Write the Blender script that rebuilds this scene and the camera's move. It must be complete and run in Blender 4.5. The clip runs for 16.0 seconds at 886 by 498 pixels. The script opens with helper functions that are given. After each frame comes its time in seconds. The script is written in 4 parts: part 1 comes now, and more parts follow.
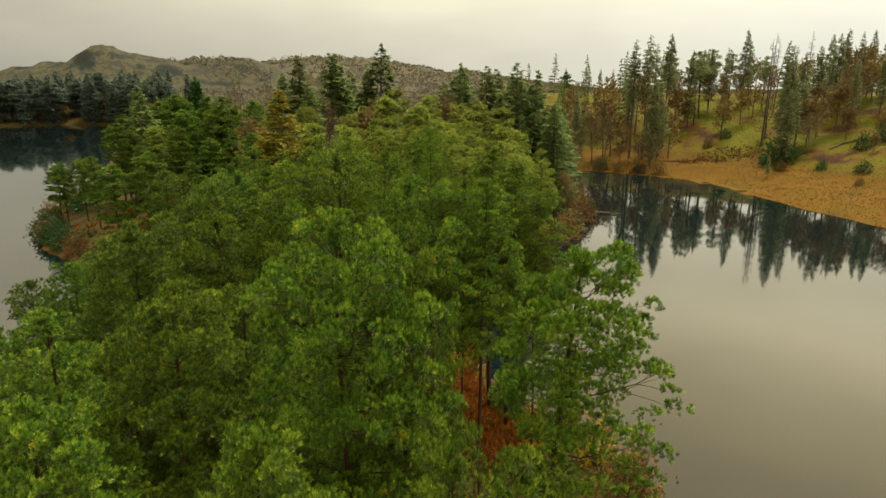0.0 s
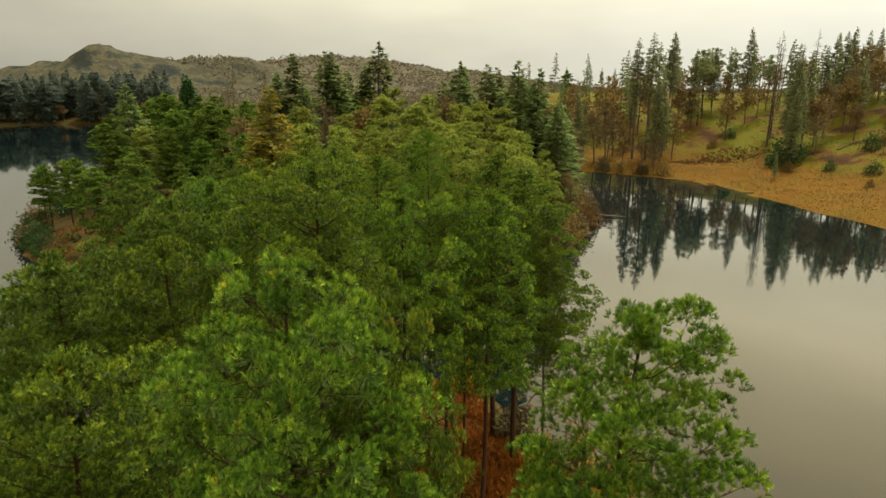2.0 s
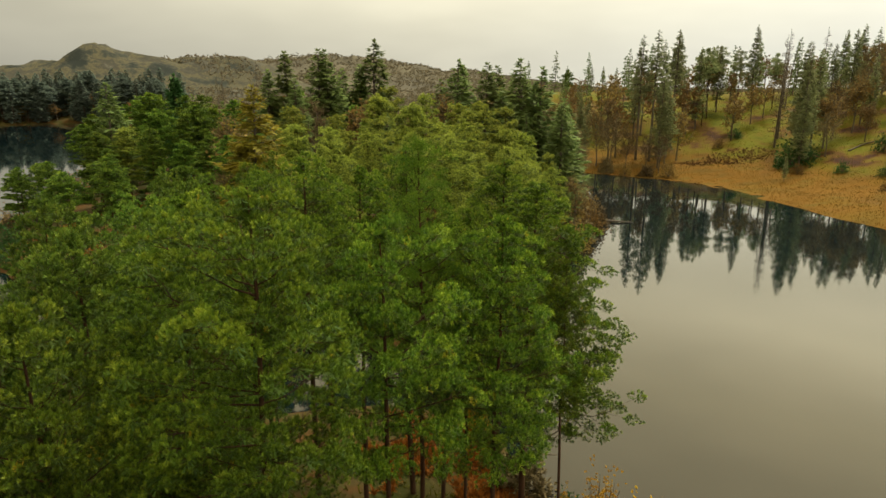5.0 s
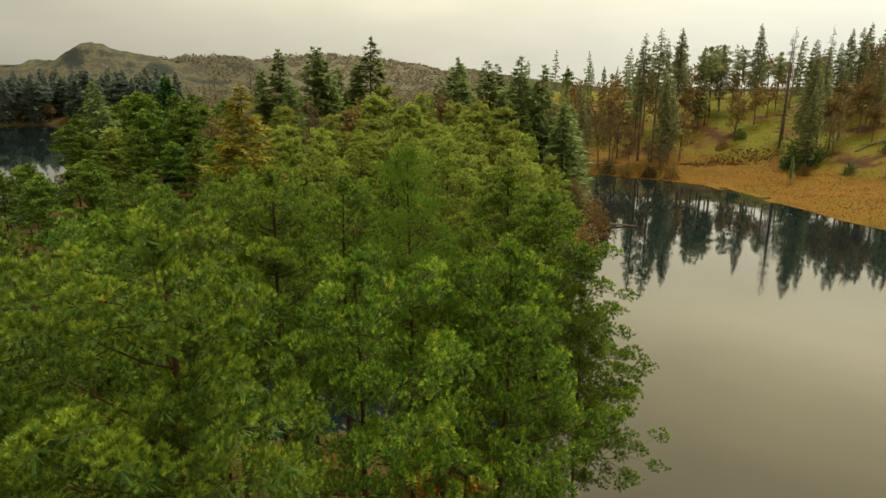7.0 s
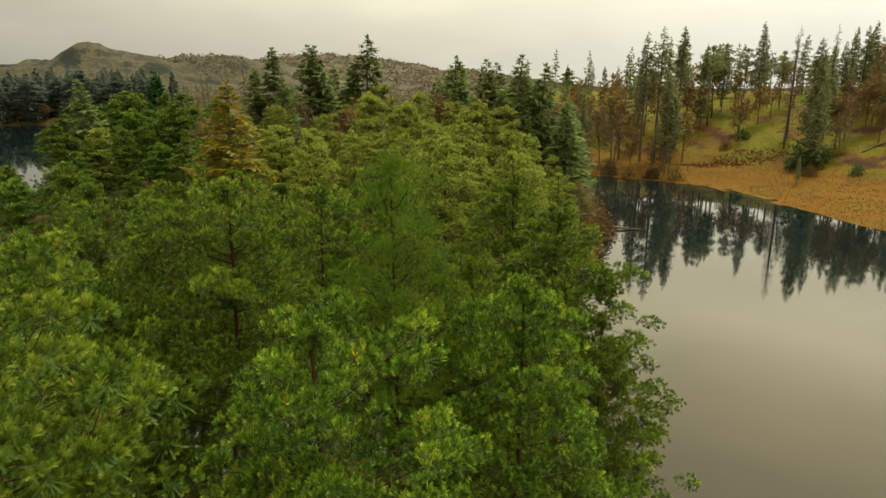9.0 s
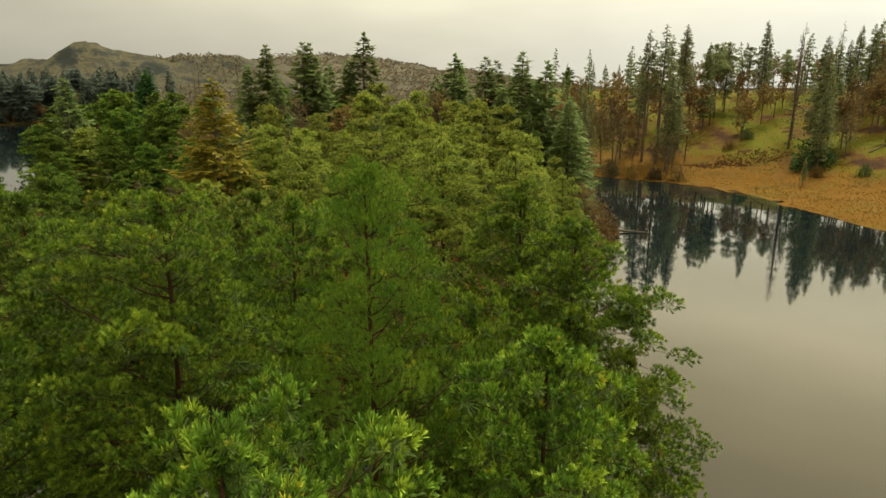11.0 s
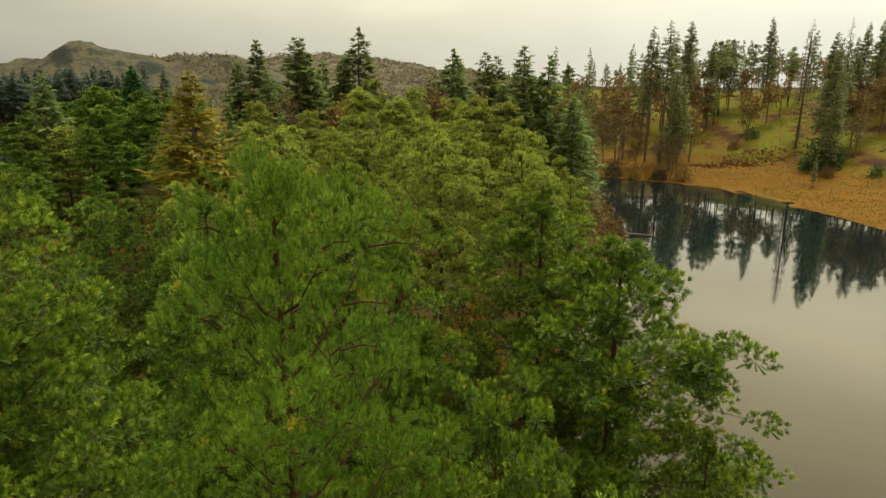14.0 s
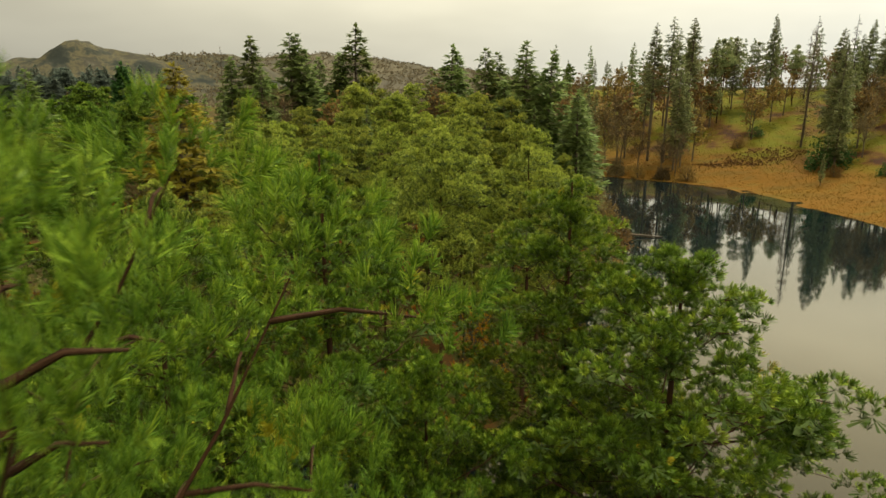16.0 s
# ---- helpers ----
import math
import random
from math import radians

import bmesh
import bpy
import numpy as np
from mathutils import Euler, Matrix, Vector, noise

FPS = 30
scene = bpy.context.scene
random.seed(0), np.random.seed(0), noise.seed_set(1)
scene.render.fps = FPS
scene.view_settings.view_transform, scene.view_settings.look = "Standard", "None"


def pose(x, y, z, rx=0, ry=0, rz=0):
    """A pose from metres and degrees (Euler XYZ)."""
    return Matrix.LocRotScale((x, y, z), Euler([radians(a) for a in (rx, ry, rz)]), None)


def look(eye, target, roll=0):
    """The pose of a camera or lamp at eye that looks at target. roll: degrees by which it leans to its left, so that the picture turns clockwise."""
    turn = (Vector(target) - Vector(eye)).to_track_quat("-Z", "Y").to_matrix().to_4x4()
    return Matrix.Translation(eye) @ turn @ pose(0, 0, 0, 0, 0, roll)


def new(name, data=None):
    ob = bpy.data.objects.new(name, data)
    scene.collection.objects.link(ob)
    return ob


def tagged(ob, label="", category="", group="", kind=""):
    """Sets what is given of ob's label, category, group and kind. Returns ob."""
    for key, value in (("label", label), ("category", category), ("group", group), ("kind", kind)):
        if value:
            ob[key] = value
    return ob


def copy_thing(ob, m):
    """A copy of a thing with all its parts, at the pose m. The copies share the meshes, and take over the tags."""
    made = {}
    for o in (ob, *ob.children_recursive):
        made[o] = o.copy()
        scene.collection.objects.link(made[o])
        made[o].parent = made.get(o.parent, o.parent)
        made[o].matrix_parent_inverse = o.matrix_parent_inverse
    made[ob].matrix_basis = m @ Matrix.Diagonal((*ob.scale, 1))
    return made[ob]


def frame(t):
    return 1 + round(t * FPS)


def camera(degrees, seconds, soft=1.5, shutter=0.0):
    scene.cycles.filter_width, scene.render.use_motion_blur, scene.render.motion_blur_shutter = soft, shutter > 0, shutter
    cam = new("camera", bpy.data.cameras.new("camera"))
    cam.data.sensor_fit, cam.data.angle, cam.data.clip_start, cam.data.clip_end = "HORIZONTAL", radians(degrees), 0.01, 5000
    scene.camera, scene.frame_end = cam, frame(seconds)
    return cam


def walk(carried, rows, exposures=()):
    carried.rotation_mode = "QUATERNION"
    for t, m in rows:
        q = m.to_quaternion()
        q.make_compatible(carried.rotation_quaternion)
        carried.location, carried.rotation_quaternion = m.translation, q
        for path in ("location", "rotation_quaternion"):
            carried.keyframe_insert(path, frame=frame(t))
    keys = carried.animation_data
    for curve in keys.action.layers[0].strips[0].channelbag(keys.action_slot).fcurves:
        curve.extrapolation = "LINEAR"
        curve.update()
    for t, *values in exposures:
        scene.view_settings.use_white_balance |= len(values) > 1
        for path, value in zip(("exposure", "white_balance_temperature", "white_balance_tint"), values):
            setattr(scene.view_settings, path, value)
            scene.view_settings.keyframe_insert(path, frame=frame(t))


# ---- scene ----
# ---- camera and its way ----
cam = camera(72.0, 16.0, soft=1.5, shutter=0.3)
# seconds, x, y, z, yaw, pitch
ROWS = [
    (0.0, 0.000, 0.000, 22.537, 0.000, -14.224),
    (1.0, -0.021, 2.030, 22.492, -0.044, -14.243),
    (2.0, -0.018, 4.019, 22.458, -0.089, -14.261),
    (3.0, 0.004, 5.967, 22.431, -0.135, -14.277),
    (4.0, 0.042, 7.873, 22.407, -0.183, -14.291),
    (5.0, 0.093, 9.738, 22.383, -0.233, -14.304),
    (6.0, 0.153, 11.563, 22.353, -0.283, -14.314),
    (7.0, 0.218, 13.348, 22.314, -0.335, -14.323),
    (8.0, 0.285, 15.095, 22.261, -0.389, -14.331),
    (9.0, 0.351, 16.806, 22.192, -0.444, -14.336),
    (10.0, 0.410, 18.483, 22.101, -0.500, -14.340),
    (11.0, 0.461, 20.128, 21.984, -0.558, -14.342),
    (12.0, 0.500, 21.744, 21.838, -0.617, -14.342),
    (13.0, 0.522, 23.335, 21.659, -0.678, -14.341),
    (14.0, 0.524, 24.906, 21.441, -0.739, -14.338),
    (15.0, 0.503, 26.459, 21.182, -0.803, -14.333),
    (16.0, 0.455, 27.999, 20.877, -0.867, -14.326),
]
walk(cam, [(t, pose(x, y, z, 90 + pitch, 0, yaw)) for t, x, y, z, yaw, pitch in ROWS],
     exposures=[(0.0, 0.0), (16.0, 0.0)])

# ---- sky and sun ----
SUN_EL, SUN_AZ = 62.0, 35.0        # degrees: height, and compass angle from +y towards +x
world = bpy.data.worlds.new("overcast_sky")
scene.world = world
world.use_nodes = True
wt = world.node_tree
wt.nodes.clear()


def wnode(kind, **values):
    n = wt.nodes.new(kind)
    for key, value in values.items():
        n.inputs[key].default_value = value
    return n


w_out = wnode("ShaderNodeOutputWorld")
w_bg = wnode("ShaderNodeBackground", Strength=0.1)
w_sky = wnode("ShaderNodeTexSky")
w_sky.sky_type, w_sky.sun_disc = "NISHITA", False
w_sky.sun_elevation, w_sky.sun_rotation = radians(SUN_EL), radians(SUN_AZ)
w_sky.air_density, w_sky.dust_density, w_sky.ozone_density = 1.0, 4.0, 1.0
w_coord = wnode("ShaderNodeTexCoord")
w_map = wt.nodes.new("ShaderNodeMapping")
w_map.inputs["Scale"].default_value = (1.0, 1.0, 3.2)
w_map.inputs["Rotation"].default_value = (0.0, 0.12, 0.0)
w_noise = wnode("ShaderNodeTexNoise", Scale=1.7, Detail=4.0, Roughness=0.5)
w_ramp = wt.nodes.new("ShaderNodeValToRGB")
w_ramp.color_ramp.elements[0].position, w_ramp.color_ramp.elements[1].position = 0.3, 0.72
w_ramp.color_ramp.elements[0].color = (5.7, 5.5, 4.5, 1)
w_ramp.color_ramp.elements[1].color = (8.5, 8.2, 6.7, 1)
w_mix = wt.nodes.new("ShaderNodeMix")
w_mix.data_type = "RGBA"
w_mix.inputs["Factor"].default_value = 0.96
wt.links.new(w_coord.outputs["Generated"], w_map.inputs["Vector"])
wt.links.new(w_map.outputs["Vector"], w_noise.inputs["Vector"])
wt.links.new(w_noise.outputs["Fac"], w_ramp.inputs["Fac"])
wt.links.new(w_sky.outputs["Color"], w_mix.inputs["A"])
wt.links.new(w_ramp.outputs["Color"], w_mix.inputs["B"])
# an overcast sky grows brighter above the horizon, then even to the zenith
w_sep = wt.nodes.new("ShaderNodeSeparateXYZ")
w_up = wt.nodes.new("ShaderNodeMath")
w_up.operation, w_up.use_clamp = "MAXIMUM", False
w_up.inputs[1].default_value = 0.0
w_gain = wt.nodes.new("ShaderNodeMath")
w_gain.operation = "MULTIPLY_ADD"
w_gain.inputs[1].default_value, w_gain.inputs[2].default_value = 12.8, 0.94
w_cap = wt.nodes.new("ShaderNodeMath")
w_cap.operation = "MINIMUM"
w_cap.inputs[1].default_value = 0.33
w_lum = wt.nodes.new("ShaderNodeVectorMath")
w_lum.operation = "SCALE"
wt.links.new(w_coord.outputs["Generated"], w_sep.inputs[0])
wt.links.new(w_sep.outputs["Z"], w_up.inputs[0])
wt.links.new(w_up.outputs[0], w_cap.inputs[0])
w_sq = wt.nodes.new("ShaderNodeMath")
w_sq.operation = "POWER"
w_sq.inputs[1].default_value = 2.0
wt.links.new(w_cap.outputs[0], w_sq.inputs[0])
wt.links.new(w_sq.outputs[0], w_gain.inputs[0])
w_tint = wt.nodes.new("ShaderNodeMix")
w_tint.data_type, w_tint.blend_type = "RGBA", "MULTIPLY"
w_tint.inputs["B"].default_value = (0.94, 1.0, 1.16, 1)
# it is whiter low in the east
w_low = wt.nodes.new("ShaderNodeMath")
w_low.operation, w_low.use_clamp = "MULTIPLY_ADD", True
w_low.inputs[1].default_value, w_low.inputs[2].default_value = -5.0, 1.3
w_east = wt.nodes.new("ShaderNodeMath")
w_east.operation, w_east.use_clamp = "MULTIPLY", True
wt.links.new(w_up.outputs[0], w_low.inputs[0])
wt.links.new(w_low.outputs[0], w_east.inputs[0])
wt.links.new(w_sep.outputs["X"], w_east.inputs[1])
wt.links.new(w_east.outputs[0], w_tint.inputs["Factor"])
wt.links.new(w_mix.outputs["Result"], w_tint.inputs["A"])
# the cloud lets a warmer light through overhead
w_high = wt.nodes.new("ShaderNodeMath")
w_high.operation, w_high.use_clamp = "MULTIPLY", True
w_high.inputs[1].default_value = 2.3
w_warm = wt.nodes.new("ShaderNodeMix")
w_warm.data_type, w_warm.blend_type = "RGBA", "MULTIPLY"
w_warm.inputs["B"].default_value = (1.075, 0.98, 0.71, 1)
wt.links.new(w_up.outputs[0], w_high.inputs[0])
wt.links.new(w_high.outputs[0], w_warm.inputs["Factor"])
wt.links.new(w_tint.outputs["Result"], w_warm.inputs["A"])
wt.links.new(w_warm.outputs["Result"], w_lum.inputs[0])
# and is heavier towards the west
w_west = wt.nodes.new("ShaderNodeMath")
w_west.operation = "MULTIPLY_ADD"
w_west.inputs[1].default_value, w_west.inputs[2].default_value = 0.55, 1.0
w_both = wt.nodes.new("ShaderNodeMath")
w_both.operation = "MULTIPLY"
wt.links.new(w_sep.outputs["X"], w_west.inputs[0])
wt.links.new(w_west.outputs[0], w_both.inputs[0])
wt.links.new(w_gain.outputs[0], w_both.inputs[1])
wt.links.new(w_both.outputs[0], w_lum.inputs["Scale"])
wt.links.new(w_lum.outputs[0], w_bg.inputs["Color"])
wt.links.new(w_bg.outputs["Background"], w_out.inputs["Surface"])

sun = new("sun", bpy.data.lights.new("sun", "SUN"))
sun.data.energy, sun.data.angle, sun.data.color = 4.6, radians(14), (1.0, 0.97, 0.8)
sun.matrix_world = look((0, 0, 0), (-math.sin(radians(SUN_AZ)) * math.cos(radians(SUN_EL)),
                                    -math.cos(radians(SUN_AZ)) * math.cos(radians(SUN_EL)), -math.sin(radians(SUN_EL))))


# ---- materials ----
class Mat:
    """A node material, with short calls for its nodes."""

    def __init__(self, name):
        self.m = bpy.data.materials.new(name)
        self.m.use_nodes = True
        self.t = self.m.node_tree
        self.b = self.t.nodes["Principled BSDF"]
        self.coord = self.t.nodes.new("ShaderNodeTexCoord")

    def put(self, value, socket):
        if isinstance(value, bpy.types.NodeSocket):
            self.t.links.new(value, socket)
        else:
            socket.default_value = value

    def noise(self, scale, detail=3.0, rough=0.55, vector=None, stretch=None):
        n = self.t.nodes.new("ShaderNodeTexNoise")
        n.inputs["Scale"].default_value, n.inputs["Detail"].default_value = scale, detail
        n.inputs["Roughness"].default_value = rough
        v = vector or self.coord.outputs["Object"]
        if stretch:
            mp = self.t.nodes.new("ShaderNodeMapping")
            mp.inputs["Scale"].default_value = stretch
            self.t.links.new(v, mp.inputs["Vector"])
            v = mp.outputs["Vector"]
        self.t.links.new(v, n.inputs["Vector"])
        return n.outputs["Fac"]

    def ramp(self, fac, stops):
        n = self.t.nodes.new("ShaderNodeValToRGB")
        e = n.color_ramp.elements
        while len(e) < len(stops):
            e.new(0.5)
        for el, (pos, col) in zip(e, stops):
            el.position, el.color = pos, (*col, 1)
        self.put(fac, n.inputs["Fac"])
        return n.outputs["Color"]

    def mix(self, fac, a, b, blend="MIX"):
        n = self.t.nodes.new("ShaderNodeMix")
        n.data_type, n.blend_type = "RGBA", blend
        for value, key in ((fac, "Factor"), (a, "A"), (b, "B")):
            if isinstance(value, tuple):
                value = (*value, 1) if len(value) == 3 else value
            self.put(value, n.inputs[key])
        return n.outputs["Result"]

    def math(self, op, a, b=0.0, clamp=False):
        n = self.t.nodes.new("ShaderNodeMath")
        n.operation, n.use_clamp = op, clamp
        self.put(a, n.inputs[0]), self.put(b, n.inputs[1])
        return n.outputs[0]

    def axis(self, which):
        n = self.t.nodes.new("ShaderNodeSeparateXYZ")
        self.t.links.new(self.coord.outputs["Object"], n.inputs[0])
        return n.outputs[which]

    def island(self):
        return self.t.nodes.new("ShaderNodeNewGeometry").outputs["Random Per Island"]

    def each(self):
        return self.t.nodes.new("ShaderNodeObjectInfo").outputs["Random"]

    def bump(self, height, strength, distance):
        n = self.t.nodes.new("ShaderNodeBump")
        n.inputs["Strength"].default_value, n.inputs["Distance"].default_value = strength, distance
        self.put(height, n.inputs["Height"])
        self.t.links.new(n.outputs["Normal"], self.b.inputs["Normal"])

    def done(self, color, rough=0.8, **values):
        self.put((*color, 1) if isinstance(color, tuple) else color, self.b.inputs["Base Color"])
        self.put(rough, self.b.inputs["Roughness"])
        for key, value in values.items():
            self.put(value, self.b.inputs[key.replace("_", " ")])
        return self.m


def leaf_material(name, dark, mid, light, thin=0.3, rough=0.55, patch=0.5, odd=None, lit_tips=False):
    """Foliage: per-needle and per-clump shades, each tree a little its own, partly letting light through; on request
    shade is painted into a shoot's foot and light into its tip.
    """
    k = Mat(name)
    shade = k.math("ADD", k.math("MULTIPLY", k.noise(patch, 3.0), 0.66), k.math("ADD", k.math("MULTIPLY", k.island(), 0.34), 0.03))
    base = k.ramp(shade, [(0.3, dark), (0.53, mid), (0.8, light)])
    if odd:
        base = k.mix(k.math("MULTIPLY", k.math("GREATER_THAN", k.noise(1.3, 2.0), 0.70), 0.6), base, odd)
    if lit_tips:
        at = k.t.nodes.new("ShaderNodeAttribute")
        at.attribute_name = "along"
        # tuft contrast painted into the colour: foot darkened, tip brightened
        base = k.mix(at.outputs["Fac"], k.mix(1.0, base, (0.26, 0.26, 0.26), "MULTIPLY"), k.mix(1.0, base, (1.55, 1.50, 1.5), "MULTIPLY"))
    tone = k.t.nodes.new("ShaderNodeHueSaturation")
    k.put(base, tone.inputs["Color"])
    k.put(k.math("ADD", k.math("MULTIPLY", k.each(), 0.024), 0.491), tone.inputs["Hue"])
    k.put(k.math("ADD", k.math("MULTIPLY", k.each(), 0.44), 0.82), tone.inputs["Value"])
    color = tone.outputs["Color"]
    mat = k.done(color, rough, Specular_IOR_Level=0.1)
    tr = k.t.nodes.new("ShaderNodeBsdfTranslucent")
    k.put(color, tr.inputs["Color"])
    both = k.t.nodes.new("ShaderNodeMixShader")
    both.inputs["Fac"].default_value = thin
    k.t.links.new(k.b.outputs["BSDF"], both.inputs[1])
    k.t.links.new(tr.outputs["BSDF"], both.inputs[2])
    k.t.links.new(both.outputs["Shader"], k.t.nodes["Material Output"].inputs["Surface"])
    return mat


def bark_material(name, low, high, fine=18.0):
    k = Mat(name)
    n = k.noise(fine, 5.0, 0.65, stretch=(1, 1, 0.22))
    col = k.mix(k.noise(1.1, 3.0), k.ramp(n, [(0.3, tuple(c * 0.45 for c in low)), (0.7, low)]),
                k.ramp(n, [(0.3, tuple(c * 0.5 for c in high)), (0.7, high)]))
    k.bump(n, 0.7, 0.02)
    return k.done(col, 0.9, Specular_IOR_Level=0.15)


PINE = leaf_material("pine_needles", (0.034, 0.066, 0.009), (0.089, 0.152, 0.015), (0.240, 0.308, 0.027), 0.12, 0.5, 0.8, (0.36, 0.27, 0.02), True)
# paler than PINE: haze over the farther woods painted into the needles
PINE_HAZED = leaf_material("hazed_pine_needles", (0.118, 0.148, 0.030), (0.196, 0.236, 0.040), (0.310, 0.345, 0.054), 0.2, 0.55, 0.5, None, True)
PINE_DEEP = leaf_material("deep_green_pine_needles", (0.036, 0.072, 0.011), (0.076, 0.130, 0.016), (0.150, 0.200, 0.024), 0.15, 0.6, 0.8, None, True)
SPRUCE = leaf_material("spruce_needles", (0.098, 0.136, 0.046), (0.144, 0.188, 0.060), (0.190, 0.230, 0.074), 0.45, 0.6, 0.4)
CYPRESS = leaf_material("cypress_scales", (0.023, 0.059, 0.017), (0.040, 0.090, 0.025), (0.062, 0.114, 0.032), 0.25, 0.6, 0.4)
LARCH = leaf_material("larch_needles", (0.175, 0.165, 0.022), (0.275, 0.245, 0.030), (0.365, 0.310, 0.036), 0.4, 0.6, 0.5)
RUST = leaf_material("rust_leaves", (0.130, 0.086, 0.032), (0.195, 0.124, 0.042), (0.250, 0.158, 0.050), 0.3, 0.7, 0.5)
YELLOW = leaf_material("yellow_birch_leaves", (0.289, 0.162, 0.010), (0.408, 0.238, 0.013), (0.527, 0.340, 0.017), 0.4, 0.6, 0.8)
BRACKEN = leaf_material("dead_bracken", (0.150, 0.049, 0.009), (0.240, 0.083, 0.013), (0.315, 0.128, 0.022), 0.25, 0.8, 0.7)
HEATHER = leaf_material("dark_bracken", (0.044, 0.021, 0.014), (0.068, 0.032, 0.019), (0.096, 0.048, 0.024), 0.2, 0.85, 0.4)
SEDGE = leaf_material("autumn_sedge", (0.084, 0.044, 0.007), (0.120, 0.060, 0.009), (0.150, 0.078, 0.013), 0.25, 0.8, 0.08)
GRASS = leaf_material("rough_grass", (0.052, 0.054, 0.006), (0.092, 0.090, 0.007), (0.128, 0.112, 0.010), 0.25, 0.8, 0.08)
TWIG = leaf_material("bare_twigs", (0.083, 0.064, 0.036), (0.120, 0.090, 0.046), (0.158, 0.116, 0.060), 0.1, 0.85, 0.5)
# haze painted in: the hill woods get a paler brown
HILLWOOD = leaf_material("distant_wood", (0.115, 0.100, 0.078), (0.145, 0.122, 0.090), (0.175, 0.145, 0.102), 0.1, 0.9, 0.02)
# the far shore's haze painted in as a bluish needle colour
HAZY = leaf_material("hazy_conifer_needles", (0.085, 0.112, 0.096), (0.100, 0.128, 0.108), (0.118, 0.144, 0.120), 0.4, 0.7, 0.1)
# haze over the bank put into the colour: lighter than SPRUCE
BANK = leaf_material("hazed_bank_needles", (0.130, 0.155, 0.072), (0.185, 0.208, 0.092), (0.240, 0.252, 0.112), 0.45, 0.6, 0.3)
# near-black green for blades added to deepen the shade inside crowns
SHADE_NEEDLES = leaf_material("pine_shade_needles", (0.022, 0.040, 0.008), (0.038, 0.064, 0.011), (0.060, 0.088, 0.015), 0.1, 0.7, 1.5)
BARK_PINE = bark_material("scots_pine_bark", (0.030, 0.020, 0.014), (0.085, 0.036, 0.016))
BARK = bark_material("grey_brown_bark", (0.10, 0.08, 0.062), (0.15, 0.125, 0.1))

k = Mat("lake_water")
# calm peat-dark water with broad, faint breaths of wind
wide = k.noise(0.05, 2.0, 0.5, stretch=(1.0, 0.4, 1.0))
fine_ripple = k.noise(1.6, 3.0, 0.5, stretch=(1.0, 0.35, 1.0))
k.bump(k.math("MULTIPLY", fine_ripple, wide), 0.035, 0.05)
WATER = k.done((0.003, 0.008, 0.010), k.math("ADD", k.math("MULTIPLY", wide, 0.04), 0.015), IOR=1.4, Specular_IOR_Level=0.9, Specular_Tint=(1.0, 0.81, 0.66, 1))

k = Mat("ground_cover")
# the mesh carries where sedge, woodland floor and bare moor lie, and the painted haze
zone = k.t.nodes.new("ShaderNodeAttribute")
zone.attribute_name = "cover"
zones = k.t.nodes.new("ShaderNodeSeparateColor")
k.t.links.new(zone.outputs["Color"], zones.inputs[0])
patches = k.noise(0.055, 5.0, 0.6)
grain = k.noise(1.4, 6.0, 0.7)
edge = k.math("MULTIPLY", k.math("SUBTRACT", patches, 0.5), 1.1)
turf = k.ramp(k.noise(0.075, 5.0, 0.62), [(0.34, (0.043, 0.053, 0.006)), (0.45, (0.098, 0.098, 0.007)), (0.53, (0.106, 0.076, 0.010)), (0.59, (0.085, 0.043, 0.012)), (0.64, (0.043, 0.020, 0.013))])
sedge = k.ramp(k.noise(0.16, 4.0, 0.6, stretch=(0.6, 1.0, 1.0)), [(0.35, (0.088, 0.052, 0.008)), (0.55, (0.134, 0.064, 0.008)), (0.7, (0.096, 0.066, 0.011))])
litter = k.ramp(k.noise(0.22, 5.0, 0.65), [(0.32, (0.030, 0.036, 0.007)), (0.50, (0.051, 0.038, 0.012)), (0.60, (0.072, 0.034, 0.010)), (0.7, (0.051, 0.055, 0.009))])
moor = k.ramp(k.noise(0.018, 9.0, 0.74), [(0.40, (0.020, 0.024, 0.022)), (0.46, (0.040, 0.042, 0.034)), (0.50, (0.084, 0.074, 0.044)), (0.54, (0.038, 0.038, 0.032)), (0.60, (0.056, 0.052, 0.040)), (0.65, (0.100, 0.098, 0.084))])
# the far moor's haze, put into its colour as a paler tone
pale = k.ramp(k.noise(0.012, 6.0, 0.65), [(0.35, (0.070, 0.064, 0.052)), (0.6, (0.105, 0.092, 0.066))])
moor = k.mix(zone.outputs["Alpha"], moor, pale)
col = k.mix(k.math("ADD", zones.outputs[0], k.math("MULTIPLY", edge, k.math("MULTIPLY", zones.outputs[0], 1.5)), True), turf, sedge)
col = k.mix(zones.outputs[1], col, litter)
col = k.mix(zones.outputs[2], col, moor)
col = k.mix(0.3, col, k.ramp(grain, [(0.25, (0.4, 0.4, 0.4)), (0.7, (1.0, 1.0, 1.0))]), "MULTIPLY")
k.bump(k.math("ADD", grain, k.noise(0.3, 4.0)), 0.45, 0.3)
GROUND = k.done(col, 0.95, Specular_IOR_Level=0.08)


